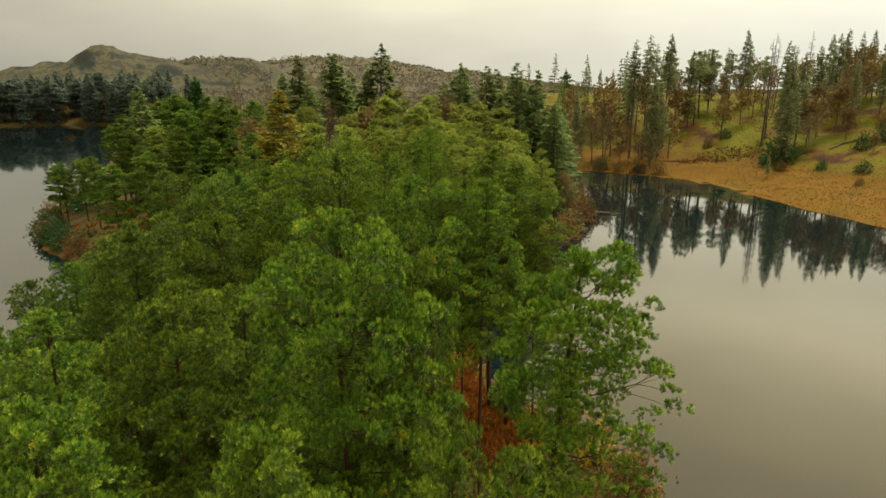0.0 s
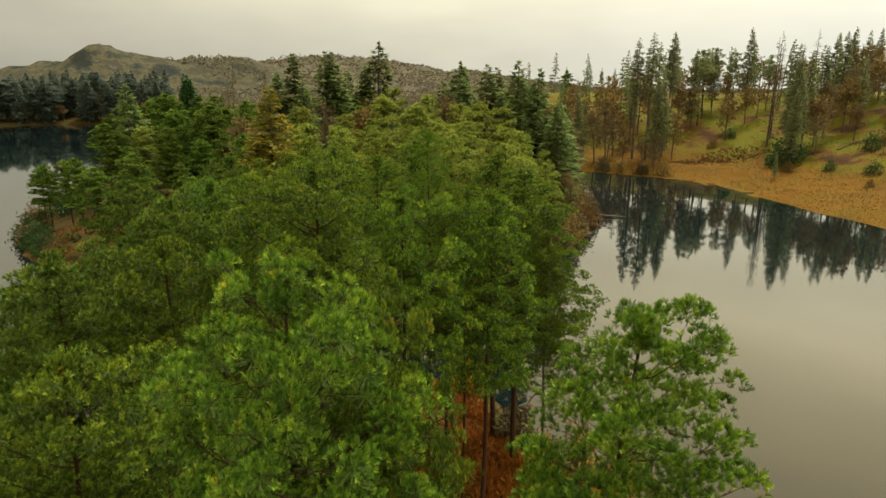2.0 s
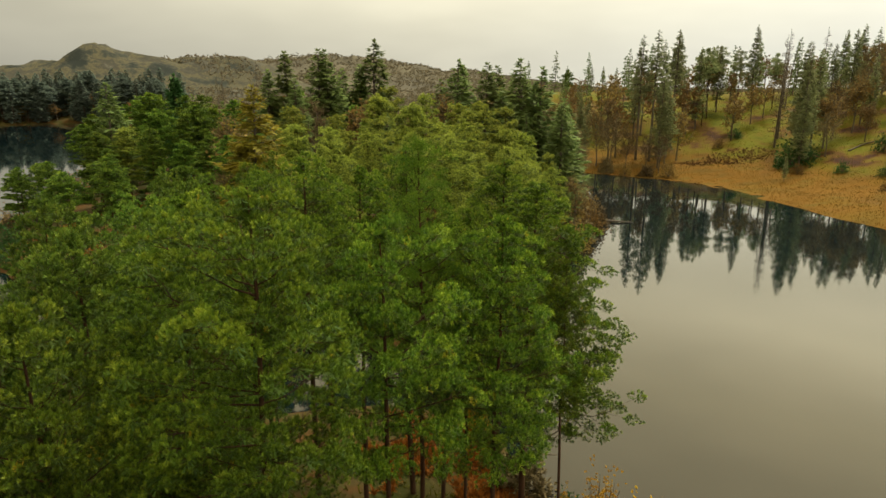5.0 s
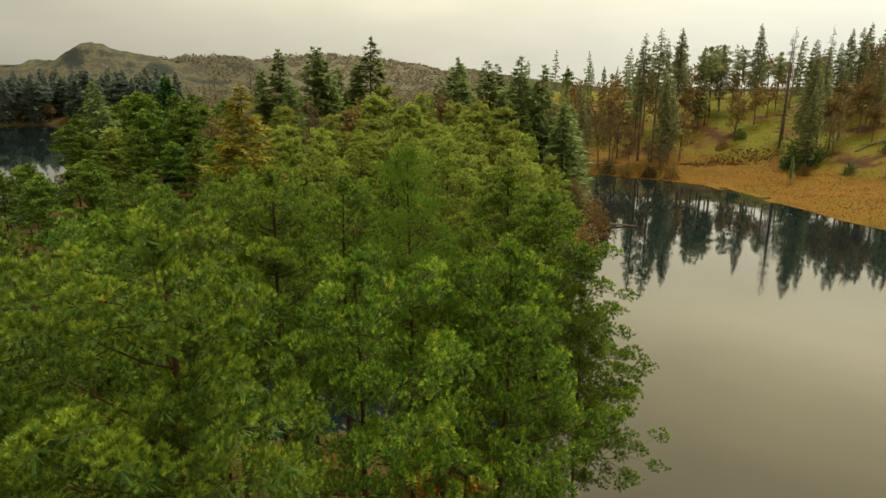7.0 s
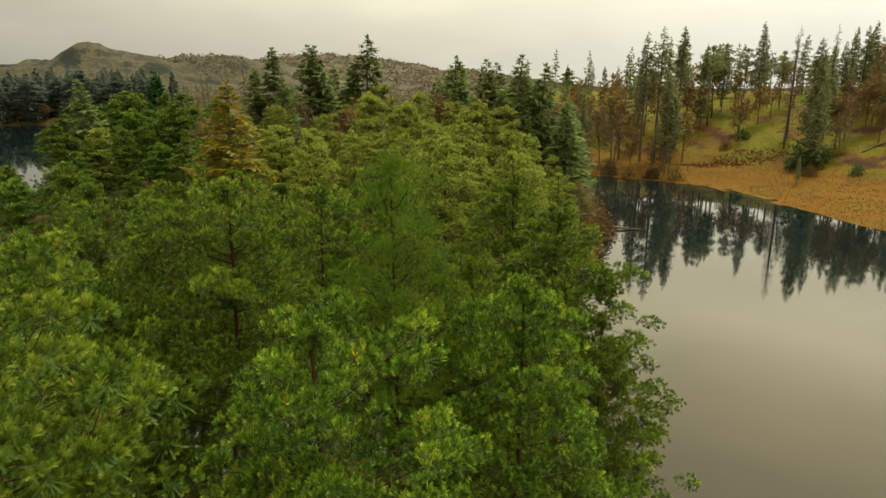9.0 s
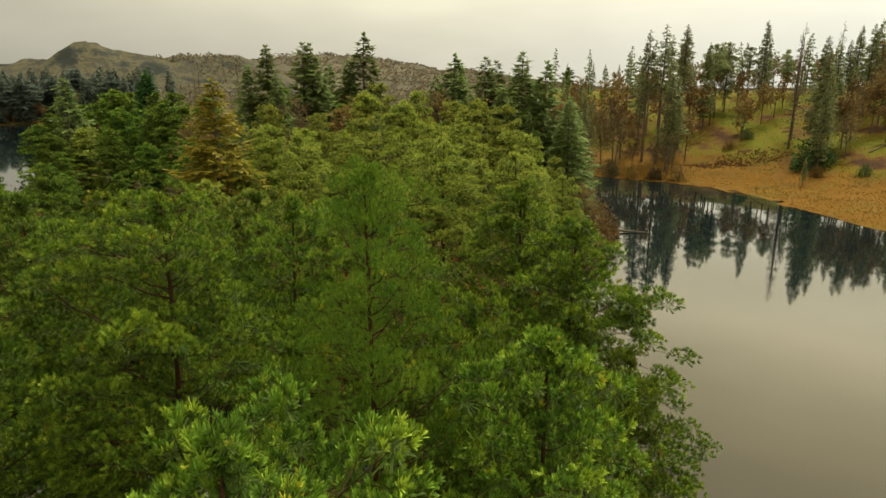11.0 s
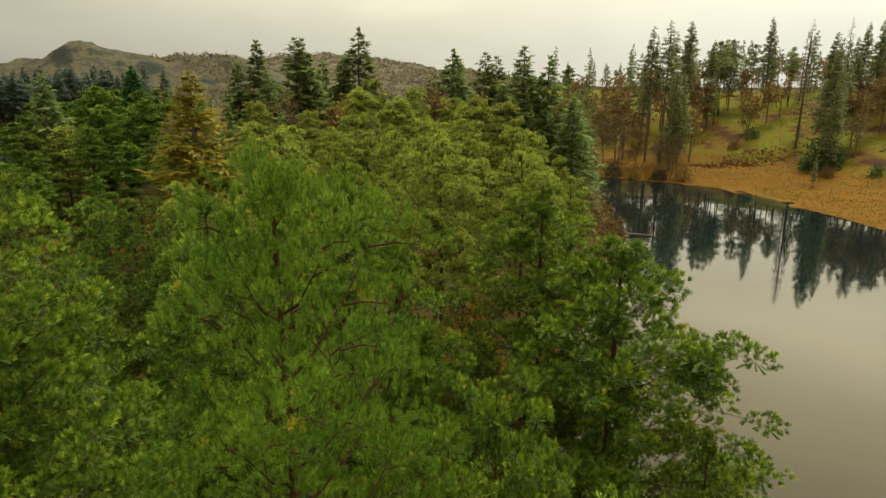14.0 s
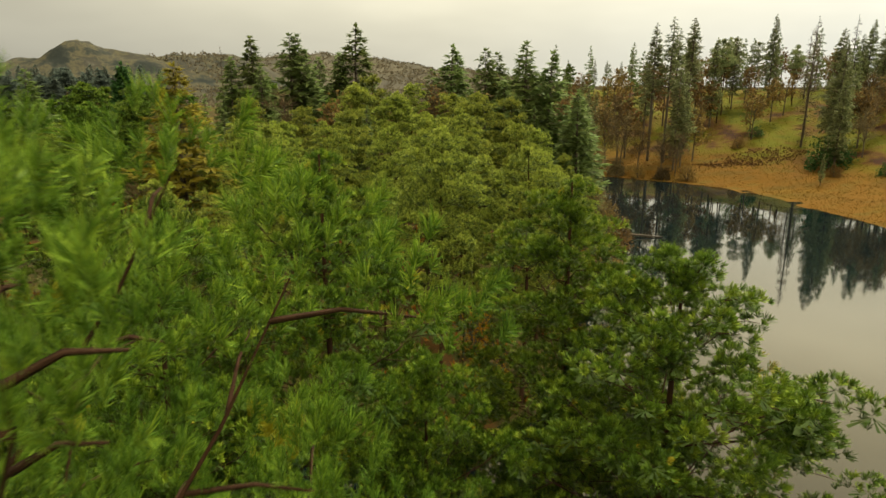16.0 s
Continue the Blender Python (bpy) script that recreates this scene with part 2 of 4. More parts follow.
# ---- mesh helpers ----
def mesh_np(name, verts, tris, material, smooth=False):
    me = bpy.data.meshes.new(name)
    verts, tris = np.asarray(verts, np.float32), np.asarray(tris, np.int32)
    me.vertices.add(len(verts))
    me.vertices.foreach_set("co", verts.ravel())
    side = tris.shape[1]
    me.loops.add(tris.size)
    me.loops.foreach_set("vertex_index", tris.ravel())
    me.polygons.add(len(tris))
    me.polygons.foreach_set("loop_start", np.arange(0, tris.size, side, dtype=np.int32))
    me.polygons.foreach_set("use_smooth", np.full(len(tris), smooth))
    me.update(calc_edges=True)
    me.materials.append(material)
    return me


def part(name, me, parent, label=""):
    ob = new(name, me)
    ob.parent = parent
    return tagged(ob, label=label)


def unit(v):
    return v / np.maximum(np.linalg.norm(v, axis=-1, keepdims=True), 1e-9)


def tube(points, radii, sides=6):
    """A tapered tube along points: vertices and quads."""
    points, radii = np.asarray(points, float), np.asarray(radii, float)
    way = unit(np.gradient(points, axis=0))
    ref = np.where(np.abs(way[:, 2:3]) > 0.9, [[1.0, 0, 0]], [[0, 0, 1.0]])
    a = unit(np.cross(way, ref))
    b = np.cross(way, a)
    ang = np.linspace(0, 2 * np.pi, sides, endpoint=False)
    ring = a[:, None] * np.cos(ang)[None, :, None] + b[:, None] * np.sin(ang)[None, :, None]
    verts = (points[:, None] + ring * radii[:, None, None]).reshape(-1, 3)
    i, j = np.meshgrid(np.arange(len(points) - 1), np.arange(sides), indexing="ij")
    j2 = (j + 1) % sides
    quads = np.stack([i * sides + j, i * sides + j2, (i + 1) * sides + j2, (i + 1) * sides + j], -1).reshape(-1, 4)
    return verts, quads


def join(pieces):
    verts, faces, n = [], [], 0
    for v, f in pieces:
        verts.append(v), faces.append(np.asarray(f) + n)
        n += len(v)
    return np.concatenate(verts), np.concatenate(faces)


def blades(rng, base, way, count, length, width, spread, back=0.0, level=0.0, size=None):
    """Needles or small leaves: count thin triangles round each shoot that starts at base and points along way."""
    n = len(base)
    base, way = np.repeat(base, count, 0), np.repeat(way, count, 0)
    m = n * count
    grow = 1.0 if size is None else np.repeat(np.asarray(size).reshape(-1, 1), count, 0)
    rnd = unit(rng.normal(size=(m, 3)))
    side = unit(np.cross(way, rnd))
    tip_way = unit(way + side * (spread * rng.uniform(0.4, 1.3, (m, 1))))
    start = base + way * (length * back * grow * rng.uniform(0, 1, (m, 1)))
    ln = length * grow * rng.uniform(0.65, 1.2, (m, 1))
    wd = width * grow * rng.uniform(0.7, 1.2, (m, 1))
    flat = unit(np.cross(tip_way, unit(rng.normal(size=(m, 3)) * (1 - level) + [0, 0, 2.0 * level])))
    root = start + tip_way * ln * 0.12
    v = np.stack([root + flat * wd * 0.5, start + tip_way * ln, root - flat * wd * 0.5], 1)
    return v.reshape(-1, 3), np.arange(m * 3).reshape(m, 3)


def rosettes(rng, base, way, count, length, width, spread):
    """Tufts of needles: each a brush of thin blades that open round and along its shoot, joined at the shoot's foot."""
    n = len(base)
    ref = unit(np.cross(way, rng.normal(size=(n, 3))))
    other = np.cross(way, ref)
    turn = (np.arange(count)[None] + rng.uniform(0, 1, (n, count))) * (2 * np.pi / count)
    side = ref[:, None] * np.cos(turn)[..., None] + other[:, None] * np.sin(turn)[..., None]
    tang = -ref[:, None] * np.sin(turn)[..., None] + other[:, None] * np.cos(turn)[..., None]
    grow = length * rng.uniform(0.8, 1.2, (n, 1, 1))
    tip = way[:, None] * grow * rng.uniform(0.1, 1.05, (n, count, 1)) + side * grow * spread * rng.uniform(0.45, 1.0, (n, count, 1))
    half = tang * (width * rng.uniform(0.7, 1.3, (n, count, 1)))
    foot = base[:, None] - way[:, None] * length * 0.35
    v = np.concatenate([foot, base[:, None] + tip * 0.6 + half, base[:, None] + tip], 1)
    j = np.arange(count)
    tri = np.stack([np.zeros(count, int), 1 + j, 1 + count + j], 1)
    f = (np.arange(n) * (1 + 2 * count))[:, None, None] + tri[None]
    return v.reshape(-1, 3), f.reshape(-1, 3)


def shade_needles(rng, hearts, shelf, count):
    """Stand-in for inner needles and twigs, added to darken the gaps under each clump: ragged blades that spread from
    its heart.
    """
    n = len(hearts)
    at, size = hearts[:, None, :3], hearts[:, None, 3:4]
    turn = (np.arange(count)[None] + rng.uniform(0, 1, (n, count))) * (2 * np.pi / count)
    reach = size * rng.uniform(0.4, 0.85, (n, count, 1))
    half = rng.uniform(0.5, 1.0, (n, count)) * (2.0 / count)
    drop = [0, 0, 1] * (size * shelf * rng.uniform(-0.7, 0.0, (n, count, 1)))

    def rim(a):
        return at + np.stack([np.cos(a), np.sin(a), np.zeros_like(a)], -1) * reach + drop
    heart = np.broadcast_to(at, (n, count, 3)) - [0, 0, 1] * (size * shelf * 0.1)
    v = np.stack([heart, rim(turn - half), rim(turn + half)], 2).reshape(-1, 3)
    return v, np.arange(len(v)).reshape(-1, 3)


# ---- the lie of the land ----
LAKE = [(80, 80), (76.5, 103), (75.3, 111), (73.4, 117), (72.3, 125), (70.8, 133.5), (69.4, 144), (67.4, 155), (64, 166), (58.8, 173),
        (52, 178), (45.6, 184), (36, 189), (25, 196), (22, 186), (26, 170), (28, 153), (29, 135), (28.5, 121), (24, 112), (20, 101), (15.5, 89),
        (12, 76), (9.5, 66), (3, 62), (-8, 61), (-20, 62), (-34, 68), (-48, 78), (-60, 88), (-68, 100), (-73, 118), (-82, 150), (-112, 205),
        (-150, 280), (-200, 380), (-240, 478), (-290, 485), (-330, 440), (-430, 400), (-520, 250), (-460, 40), (-300, -160), (0, -260),
        (170, -160), (130, 0), (95, 55)]
ISLET = [(12, 20), (12.5, 28), (11, 34), (7.5, 38), (4.9, 41), (4.6, 45), (2, 49), (-4, 51), (-12, 49.5), (-19, 44), (-24, 35), (-23, 20),
         (-19, 0), (-13, -25), (-2, -34), (8, -22), (12, 0)]


def signed(xy, outline):
    """Distance of each place to an outline, positive inside it."""
    p = np.asarray(outline, float)
    q = np.roll(p, -1, 0)
    best = np.full(len(xy), 1e9)
    inside = np.zeros(len(xy), bool)
    for a, b in zip(p, q):
        d = b - a
        s = np.clip(((xy - a) @ d) / (d @ d), 0, 1)
        best = np.minimum(best, np.hypot(*(xy - a - s[:, None] * d).T))
        cross = (a[1] > xy[:, 1]) != (b[1] > xy[:, 1])
        at = a[0] + (xy[:, 1] - a[1]) / (b[1] - a[1] + 1e-12) * d[0]
        inside ^= cross & (xy[:, 0] < at)
    return np.where(inside, best, -best)


def waves(x, y, size, seed):
    """Smooth uneven ground, from -1 to 1."""
    r = np.random.default_rng(seed)
    out = np.zeros_like(x)
    for o in range(4):
        for _ in range(3):
            a, ph = r.uniform(0, 2 * np.pi), r.uniform(0, 6.28)
            w = 2 * np.pi / size * 1.9 ** o
            out += np.sin((x * np.cos(a) + y * np.sin(a)) * w + ph + 1.7 * np.sin((x * np.sin(a) - y * np.cos(a)) * w * 0.6 + ph)) * 0.55 ** o / 3
    return out / 1.9


def bump_at(x, y, cx, cy, rx, ry):
    return np.exp(-((x - cx) / rx) ** 2 - ((y - cy) / ry) ** 2)


def land(x, y):
    """Height of the ground; the lake's level is 0."""
    x, y = np.asarray(x, float), np.asarray(y, float)
    xy = np.stack([x.ravel(), y.ravel()], 1)
    wet = signed(xy, LAKE).reshape(x.shape)
    dry = np.maximum(-wet, signed(xy, ISLET).reshape(x.shape))
    w = waves(x, y, 60, 3)
    # the bank across the arm climbs to a wooded knoll
    s = np.clip(dry, 0, 400)
    right = np.clip((x - 10) / 40, 0, 1) * np.clip((y - 40) / 60, 0, 1)
    near_shore = 0.06 * np.minimum(s, 8) + 0.10 * np.clip(s - 4, 0, 22) + 0.25 * np.clip(s - 26, 0, 75) + 0.005 * np.clip(s - 100, 0, 300)
    flat = 0.16 * np.minimum(s, 14) + 0.02 * np.minimum(s, 200)
    up = right * near_shore + (1 - right) * flat + w * np.clip(s / 14, 0, 1) * (0.5 + 1.3 * right)
    # the fell and the moor behind
    far = 56 * np.minimum(bump_at(x, y, -498, 905, 130, 130) * 1.2, 0.95) + 22 * bump_at(x, y, -466, 868, 26, 60)
    far += 18 * bump_at(x, y, -380, 940, 70, 120) + 56 * bump_at(x, y, -310, 1030, 90, 130) + 73 * bump_at(x, y, -370, 1420, 240, 240) + 62 * bump_at(x, y, -80, 1420, 230, 240)
    far += 12 * bump_at(x, y, 220, 1420, 150, 240) + 30 * bump_at(x, y, -700, 900, 100, 160) + 12 * bump_at(x, y, 1000, 1300, 500, 400) + 20 * bump_at(x, y, -1100, 1000, 320, 300)
    far += 17 * bump_at(x, y, -330, 570, 130, 60)
    rough = waves(x, y, 150, 9) * 0.07 * far + waves(x, y, 70, 12) * 0.12 * far + waves(x, y, 30, 15) * 0.09 * far
    up = up + far + rough
    return np.where(dry > 0, up, -np.minimum(-dry * 0.25, 3.0) - 0.03)


def ground_sheet():
    """One sheet of ground out to the horizon, finer where the camera passes."""
    def lines(knots):
        out = []
        for (a, b, step) in knots:
            out.extend(np.arange(a, b, step))
        return np.array(out + [knots[-1][1]])
    xs = lines([(-4000, -1400, 260), (-1400, -700, 35), (-700, -120, 11), (-120, -30, 3), (-30, 16, 1.0), (16, 190, 3.0), (190, 400, 12), (400, 1400, 45), (1400, 4000, 260)])
    ys = lines([(-3000, -300, 300), (-300, -40, 20), (-40, 56, 1.2), (56, 260, 3.0), (260, 560, 8), (560, 800, 20), (800, 960, 9), (960, 1600, 20), (1600, 4500, 290)])
    gx, gy = np.meshgrid(xs, ys)
    v = np.stack([gx, gy, land(gx, gy)], -1).reshape(-1, 3)
    nx = len(xs)
    i, j = np.meshgrid(np.arange(len(ys) - 1), np.arange(nx - 1), indexing="ij")
    q = np.stack([i * nx + j, i * nx + j + 1, (i + 1) * nx + j + 1, (i + 1) * nx + j], -1).reshape(-1, 4)
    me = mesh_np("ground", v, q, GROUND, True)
    x, y, z = v.T
    across = np.clip((x - 22) / 8, 0, 1) * np.clip((y - 40) / 20, 0, 1)
    sedge = across * np.clip((5.2 - z) / 2.2, 0, 1)
    litter = (1 - across) * np.clip((620 - y) / 100, 0, 1)
    moor = np.clip((y - 560) / 120, 0, 1)
    cover = me.attributes.new("cover", "FLOAT_COLOR", "POINT")
    # alpha is the painted haze, growing from y = 1000 outwards
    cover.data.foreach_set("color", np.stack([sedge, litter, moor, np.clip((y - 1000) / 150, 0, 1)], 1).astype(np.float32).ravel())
    return tagged(new("ground", me), "rough autumn ground of turf, orange sedge and moor round a lake",
                  "ground", kind="structure")


ground_sheet()
v = np.array([(-700, -450, 0), (300, -450, 0), (300, 560, 0), (-700, 560, 0)], float)
tagged(new("water", mesh_np("water", v, [(0, 1, 2, 3)], WATER)), "calm dark peaty lake water mirroring trees and sky", "water", kind="structure")


def ground_z(x, y):
    return float(land(np.array([x]), np.array([y]))[0])


# ---- trees: each builder gives an Empty at the foot with its parts ----
def stem(rng, height, radius, lean=(0, 0), wobble=0.25, steps=9):
    t = np.linspace(0, 1, steps)
    w = np.cumsum(rng.normal(size=(steps, 2)), 0) * wobble * height / 19 / 3
    w -= w[0]
    pts = np.stack([lean[0] * t ** 1.5 + w[:, 0] * (1 - 0.3 * t), lean[1] * t ** 1.5 + w[:, 1] * (1 - 0.3 * t), height * t], 1)
    return pts, radius * (1 - t) ** 0.75 + 0.02


def along(points, f):
    s = np.clip(f, 0, 1) * (len(points) - 1)
    i = min(int(s), len(points) - 2)
    return points[i] + (points[i + 1] - points[i]) * (s - i)


def scots_pine(seed, height=19.5, reach=2.9, bare=0.5, whorls=11, arms=6, pad=0.45, density=150, needles=13, length=0.13, width=0.022, lean=(0, 0),
               needle_mat=None, split=True, gap=0.06, label="", dome=2.0, spread=0.9, shelf=0.7, low=0.7, wild=(0.72, 1.15), inner=0.85, lift=0.0, brush=False, floor=0.0, core=4, shade_blades=24):
    """A Scots pine: reddish stem, crooked limbs in whorls, and needle tufts gathered in flat-bottomed pads with gaps between the shelves."""
    rng = np.random.default_rng(seed)
    tree = new("scots_pine")
    tree.empty_display_size = 0.5
    pts, rad = stem(rng, height, 0.0085 * height, lean)
    pts[0, 2] -= 0.4
    foliage_p, foliage_d, twigs, limb_pieces, hearts = [], [], [], [], []
    side_az, side_pull = rng.uniform(0, 6.28), rng.uniform(0.05, 0.22)

    def cushion(at, size, out):
        hearts.append((*at, size))
        n = max(5, int(density * size * size * rng.uniform(0.85, 1.15)))
        a, q = rng.uniform(0, 6.283, (n, 1)), np.sqrt(rng.uniform(0, 1, (n, 1)))
        lobes = 1 + 0.22 * np.sin(3 * a + rng.uniform(0, 6)) + 0.12 * np.sin(5 * a + rng.uniform(0, 6))
        up = np.sqrt(np.maximum(0, 1 - q ** 2)) * rng.choice([1.0, 0.75, 0.35], (n, 1), p=[0.6, 0.25, 0.15]) - 0.25
        spot = np.hstack([np.cos(a) * q * lobes, np.sin(a) * q * lobes, up])
        foliage_p.append(at + spot * [size, size, size * shelf] + rng.normal(size=(n, 3)) * 0.06 * size)
        foliage_d.append(unit(np.hstack([spot[:, :2] * 0.8, np.full((n, 1), 0.8)]) + 0.2 * out + rng.normal(size=(n, 3)) * 0.2))

    for w in range(whorls):
        k = w / (whorls - 1)
        f = bare + (0.97 - bare) * k ** 0.92 + rng.uniform(-0.35, 0.35) * (0.97 - bare) / whorls
        prof = min(1.0, low + (1 - low) * k / 0.28) * max(0.0, 1 - k ** dome) ** 0.62 + 0.09
        count = max(3, round(arms * (0.55 + 0.45 * prof)))
        turn = rng.uniform(0, 6.28)
        for i in range(core if k < 0.8 or brush else 1):
            az, away = turn + i * 6.283 / core + rng.uniform(-0.5, 0.5), rng.uniform(0.25, 0.5) * min(1.0, 0.35 + prof)
            cushion(along(pts, min(0.985, f + rng.uniform(-0.5, 0.5) * (0.97 - bare) / whorls)) + [math.cos(az) * away, math.sin(az) * away, 0.1],
                    pad * rng.uniform(0.6, 0.9), np.array([math.cos(az), math.sin(az), 0.3]))
        for i in range(count):
            if rng.uniform() < gap * (1.6 - k):
                continue
            az = turn + i * 6.283 / count + rng.uniform(-0.35, 0.35)
            r = reach * prof * rng.uniform(*wild) * (1 + side_pull * math.cos(az - side_az))
            start = along(pts, min(0.985, f + rng.uniform(-0.4, 0.4) * (0.97 - bare) / whorls))
            rise = (0.08 + lift + 0.85 * k ** 1.2) * r + rng.uniform(-0.12, 0.16)
            out = np.array([math.cos(az), math.sin(az), 0])
            across = np.cross(out, [0, 0, 1])
            s = np.linspace(0, 1, 5)[:, None]
            arm = start + out * r * s + np.array([0, 0, 1]) * rise * s ** 1.5 + across * rng.uniform(-0.2, 0.2) * r * np.sin(s * 3.1) + rng.normal(size=(5, 3)) * 0.03 * r * s
            limb_pieces.append(tube(arm[[0, 1, 3, 4]], np.array([1.0, 0.75, 0.45, 0.2]) * (0.007 * r + 0.009), 4))
            bulk = pad * (0.55 + 0.45 * min(1.0, r / (0.8 * reach)))
            cushion(arm[-1], bulk * rng.uniform(0.8, 1.25), out)
            if rng.uniform() < inner:
                cushion(along(arm, rng.uniform(0.12, 0.5)) + [0, 0, 0.12], bulk * rng.uniform(0.7, 1.0), out)
            forks = int(round(r / (1.15 * bulk) + rng.uniform(-0.2, 0.8)))
            for j in range(forks):
                u = 0.42 + 0.5 * (j + rng.uniform(0, 1)) / max(1, forks)
                base = along(arm, u)
                o2 = out * rng.uniform(0.45, 0.9) + across * (1 if j % 2 else -1) * rng.uniform(0.5, 1.0) + [0, 0, rng.uniform(0.0, 0.3)]
                tip = base + o2 * r * (0.62 - 0.3 * u) * rng.uniform(0.75, 1.2)
                twigs.append(tube([base, (base + tip) / 2 + [0, 0, 0.03], tip], [0.013, 0.009, 0.004], 3))
                cushion(tip, bulk * rng.uniform(0.65, 1.1), unit(o2))
    for j in range(3):
        cushion(along(pts, 0.99 - 0.012 * j) + [*rng.normal(size=2) * 0.12, 0.0], pad * rng.uniform(0.5, 0.75), np.array([0, 0, 1.0]))
    trunk = tube(pts, rad, 8)
    if not split:
        trunk = join([trunk, *limb_pieces])
    part("trunk", mesh_np("pine_trunk", *trunk, BARK_PINE, True), tree, "reddish scaly pine trunk")
    if split:
        for piece in limb_pieces:
            part("limb", mesh_np("pine_limb", *piece, BARK_PINE, True), tree)
        tagged(part("twig_crown", mesh_np("pine_twig_crown", *join(twigs), BARK_PINE, True), tree), kind="stuff")
    p, d = np.concatenate(foliage_p), np.concatenate(foliage_d)
    if brush:
        keep = p[:, 2] > floor * height
        leaves = blades(rng, p[keep], d[keep], needles, length, width, spread, 0.8)
    else:
        leaves = rosettes(rng, p, d, needles, length, width, spread)
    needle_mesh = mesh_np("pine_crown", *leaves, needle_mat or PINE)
    # how far each vertex takes the painted foot-to-tip shading
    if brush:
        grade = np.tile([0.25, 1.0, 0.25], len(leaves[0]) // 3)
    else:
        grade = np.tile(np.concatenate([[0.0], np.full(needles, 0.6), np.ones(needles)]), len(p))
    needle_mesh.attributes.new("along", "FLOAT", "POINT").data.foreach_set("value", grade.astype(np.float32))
    if shade_blades:
        tagged(part("inner_foliage", mesh_np("pine_shade_foliage", *shade_needles(rng, np.array(hearts), shelf, shade_blades if density > 60 else 12), SHADE_NEEDLES), tree, "dark needle blades added inside the clumps to shade the gaps"), kind="stuff")
    crown = part("crown", needle_mesh, tree, "clumped green pine needles")
    tagged(crown, kind="stuff")
    tagged(tree, label or "tall Scots pine with reddish trunk and green clumped crown", "pine tree", "pines by the lake")
    return tree


def conifer(seed, height=28.0, reach=4.9, bare=0.06, levels=28, whorl=6, needle_mat=None, thin=0.0, droop=0.3, blade=(1.3, 0.62), fine=5, kind="spruce",
            label="tall dark green spruce with drooping branches", taper=0.85, ragged=0.3):
    """A spire-shaped conifer: straight stem and whorls of branches that carry sprays, smaller towards the pointed tip."""
    rng = np.random.default_rng(seed)
    tree = new(kind)
    tree.empty_display_size = 0.5
    pts, rad = stem(rng, height, 0.010 * height, (rng.uniform(-0.3, 0.3), rng.uniform(-0.3, 0.3)), 0.1)
    pts[0, 2] -= 0.5
    part("trunk", mesh_np(kind + "_trunk", *tube(pts, rad, 6), BARK, True), tree)
    wood, p, d, size = [], [], [], []
    for lv in range(levels):
        f = bare + (0.985 - bare) * (lv / (levels - 1)) ** 0.9
        k = (f - bare) / (1 - bare)
        swell = 1 + ragged * 0.5 * math.sin(lv * 1.7 + seed) * (1 - k)
        for j in range(whorl):
            if rng.uniform() < thin:
                continue
            az = rng.uniform(0, 6.28)
            full = reach * (1 - k) ** taper * min(1, 0.5 + 2.5 * k) * swell
            r = (full + 0.25) * rng.uniform(0.7, 1.12)
            out = np.array([math.cos(az), math.sin(az), 0])
            s = np.linspace(0, 1, 4)[:, None]
            arm = along(pts, min(1.0, f + rng.uniform(-0.012, 0.012))) + out * r * s + np.array([0, 0, 1]) * (-droop * (1 - k) * r * s + 0.22 * r * s ** 3)
            wood.append(tube(arm[[0, 3]], np.array([0.05, 0.012]) * height / 28, 3))
            n = max(2, int(fine * (0.45 + r / reach)))
            u = rng.uniform(0.2, 0.95, n)
            q = np.array([along(arm, a) for a in u])
            side = np.cross(out, [0, 0, 1])
            p.append(q + side * rng.normal(size=(n, 1)) * 0.14 * r)
            d.append(unit(out * rng.uniform(0.4, 1.0, (n, 1)) + side * rng.normal(size=(n, 1)) * 0.8 + np.array([0, 0, 1]) * rng.uniform(-0.55, 0.2, (n, 1))))
            size.append(np.full(n, min(1.0, 0.42 + 1.2 * r / reach)))
    p.append(np.repeat(pts[-1:], 4, 0)), d.append(unit(rng.normal(size=(4, 3)) * 0.15 + [0, 0, 1])), size.append(np.full(4, 0.6))
    tagged(part("branch_crown", mesh_np(kind + "_branch_crown", *join(wood), BARK), tree), kind="stuff")
    p, d, size = np.concatenate(p), np.concatenate(d), np.concatenate(size)
    tagged(part("crown", mesh_np(kind + "_crown", *blades(rng, p, d, 3, blade[0], blade[1], 0.6, 0.2, 0.5, size), needle_mat or SPRUCE), tree), kind="stuff")
    return tagged(tree, label, kind.replace("_", " "), "conifers round the lake")


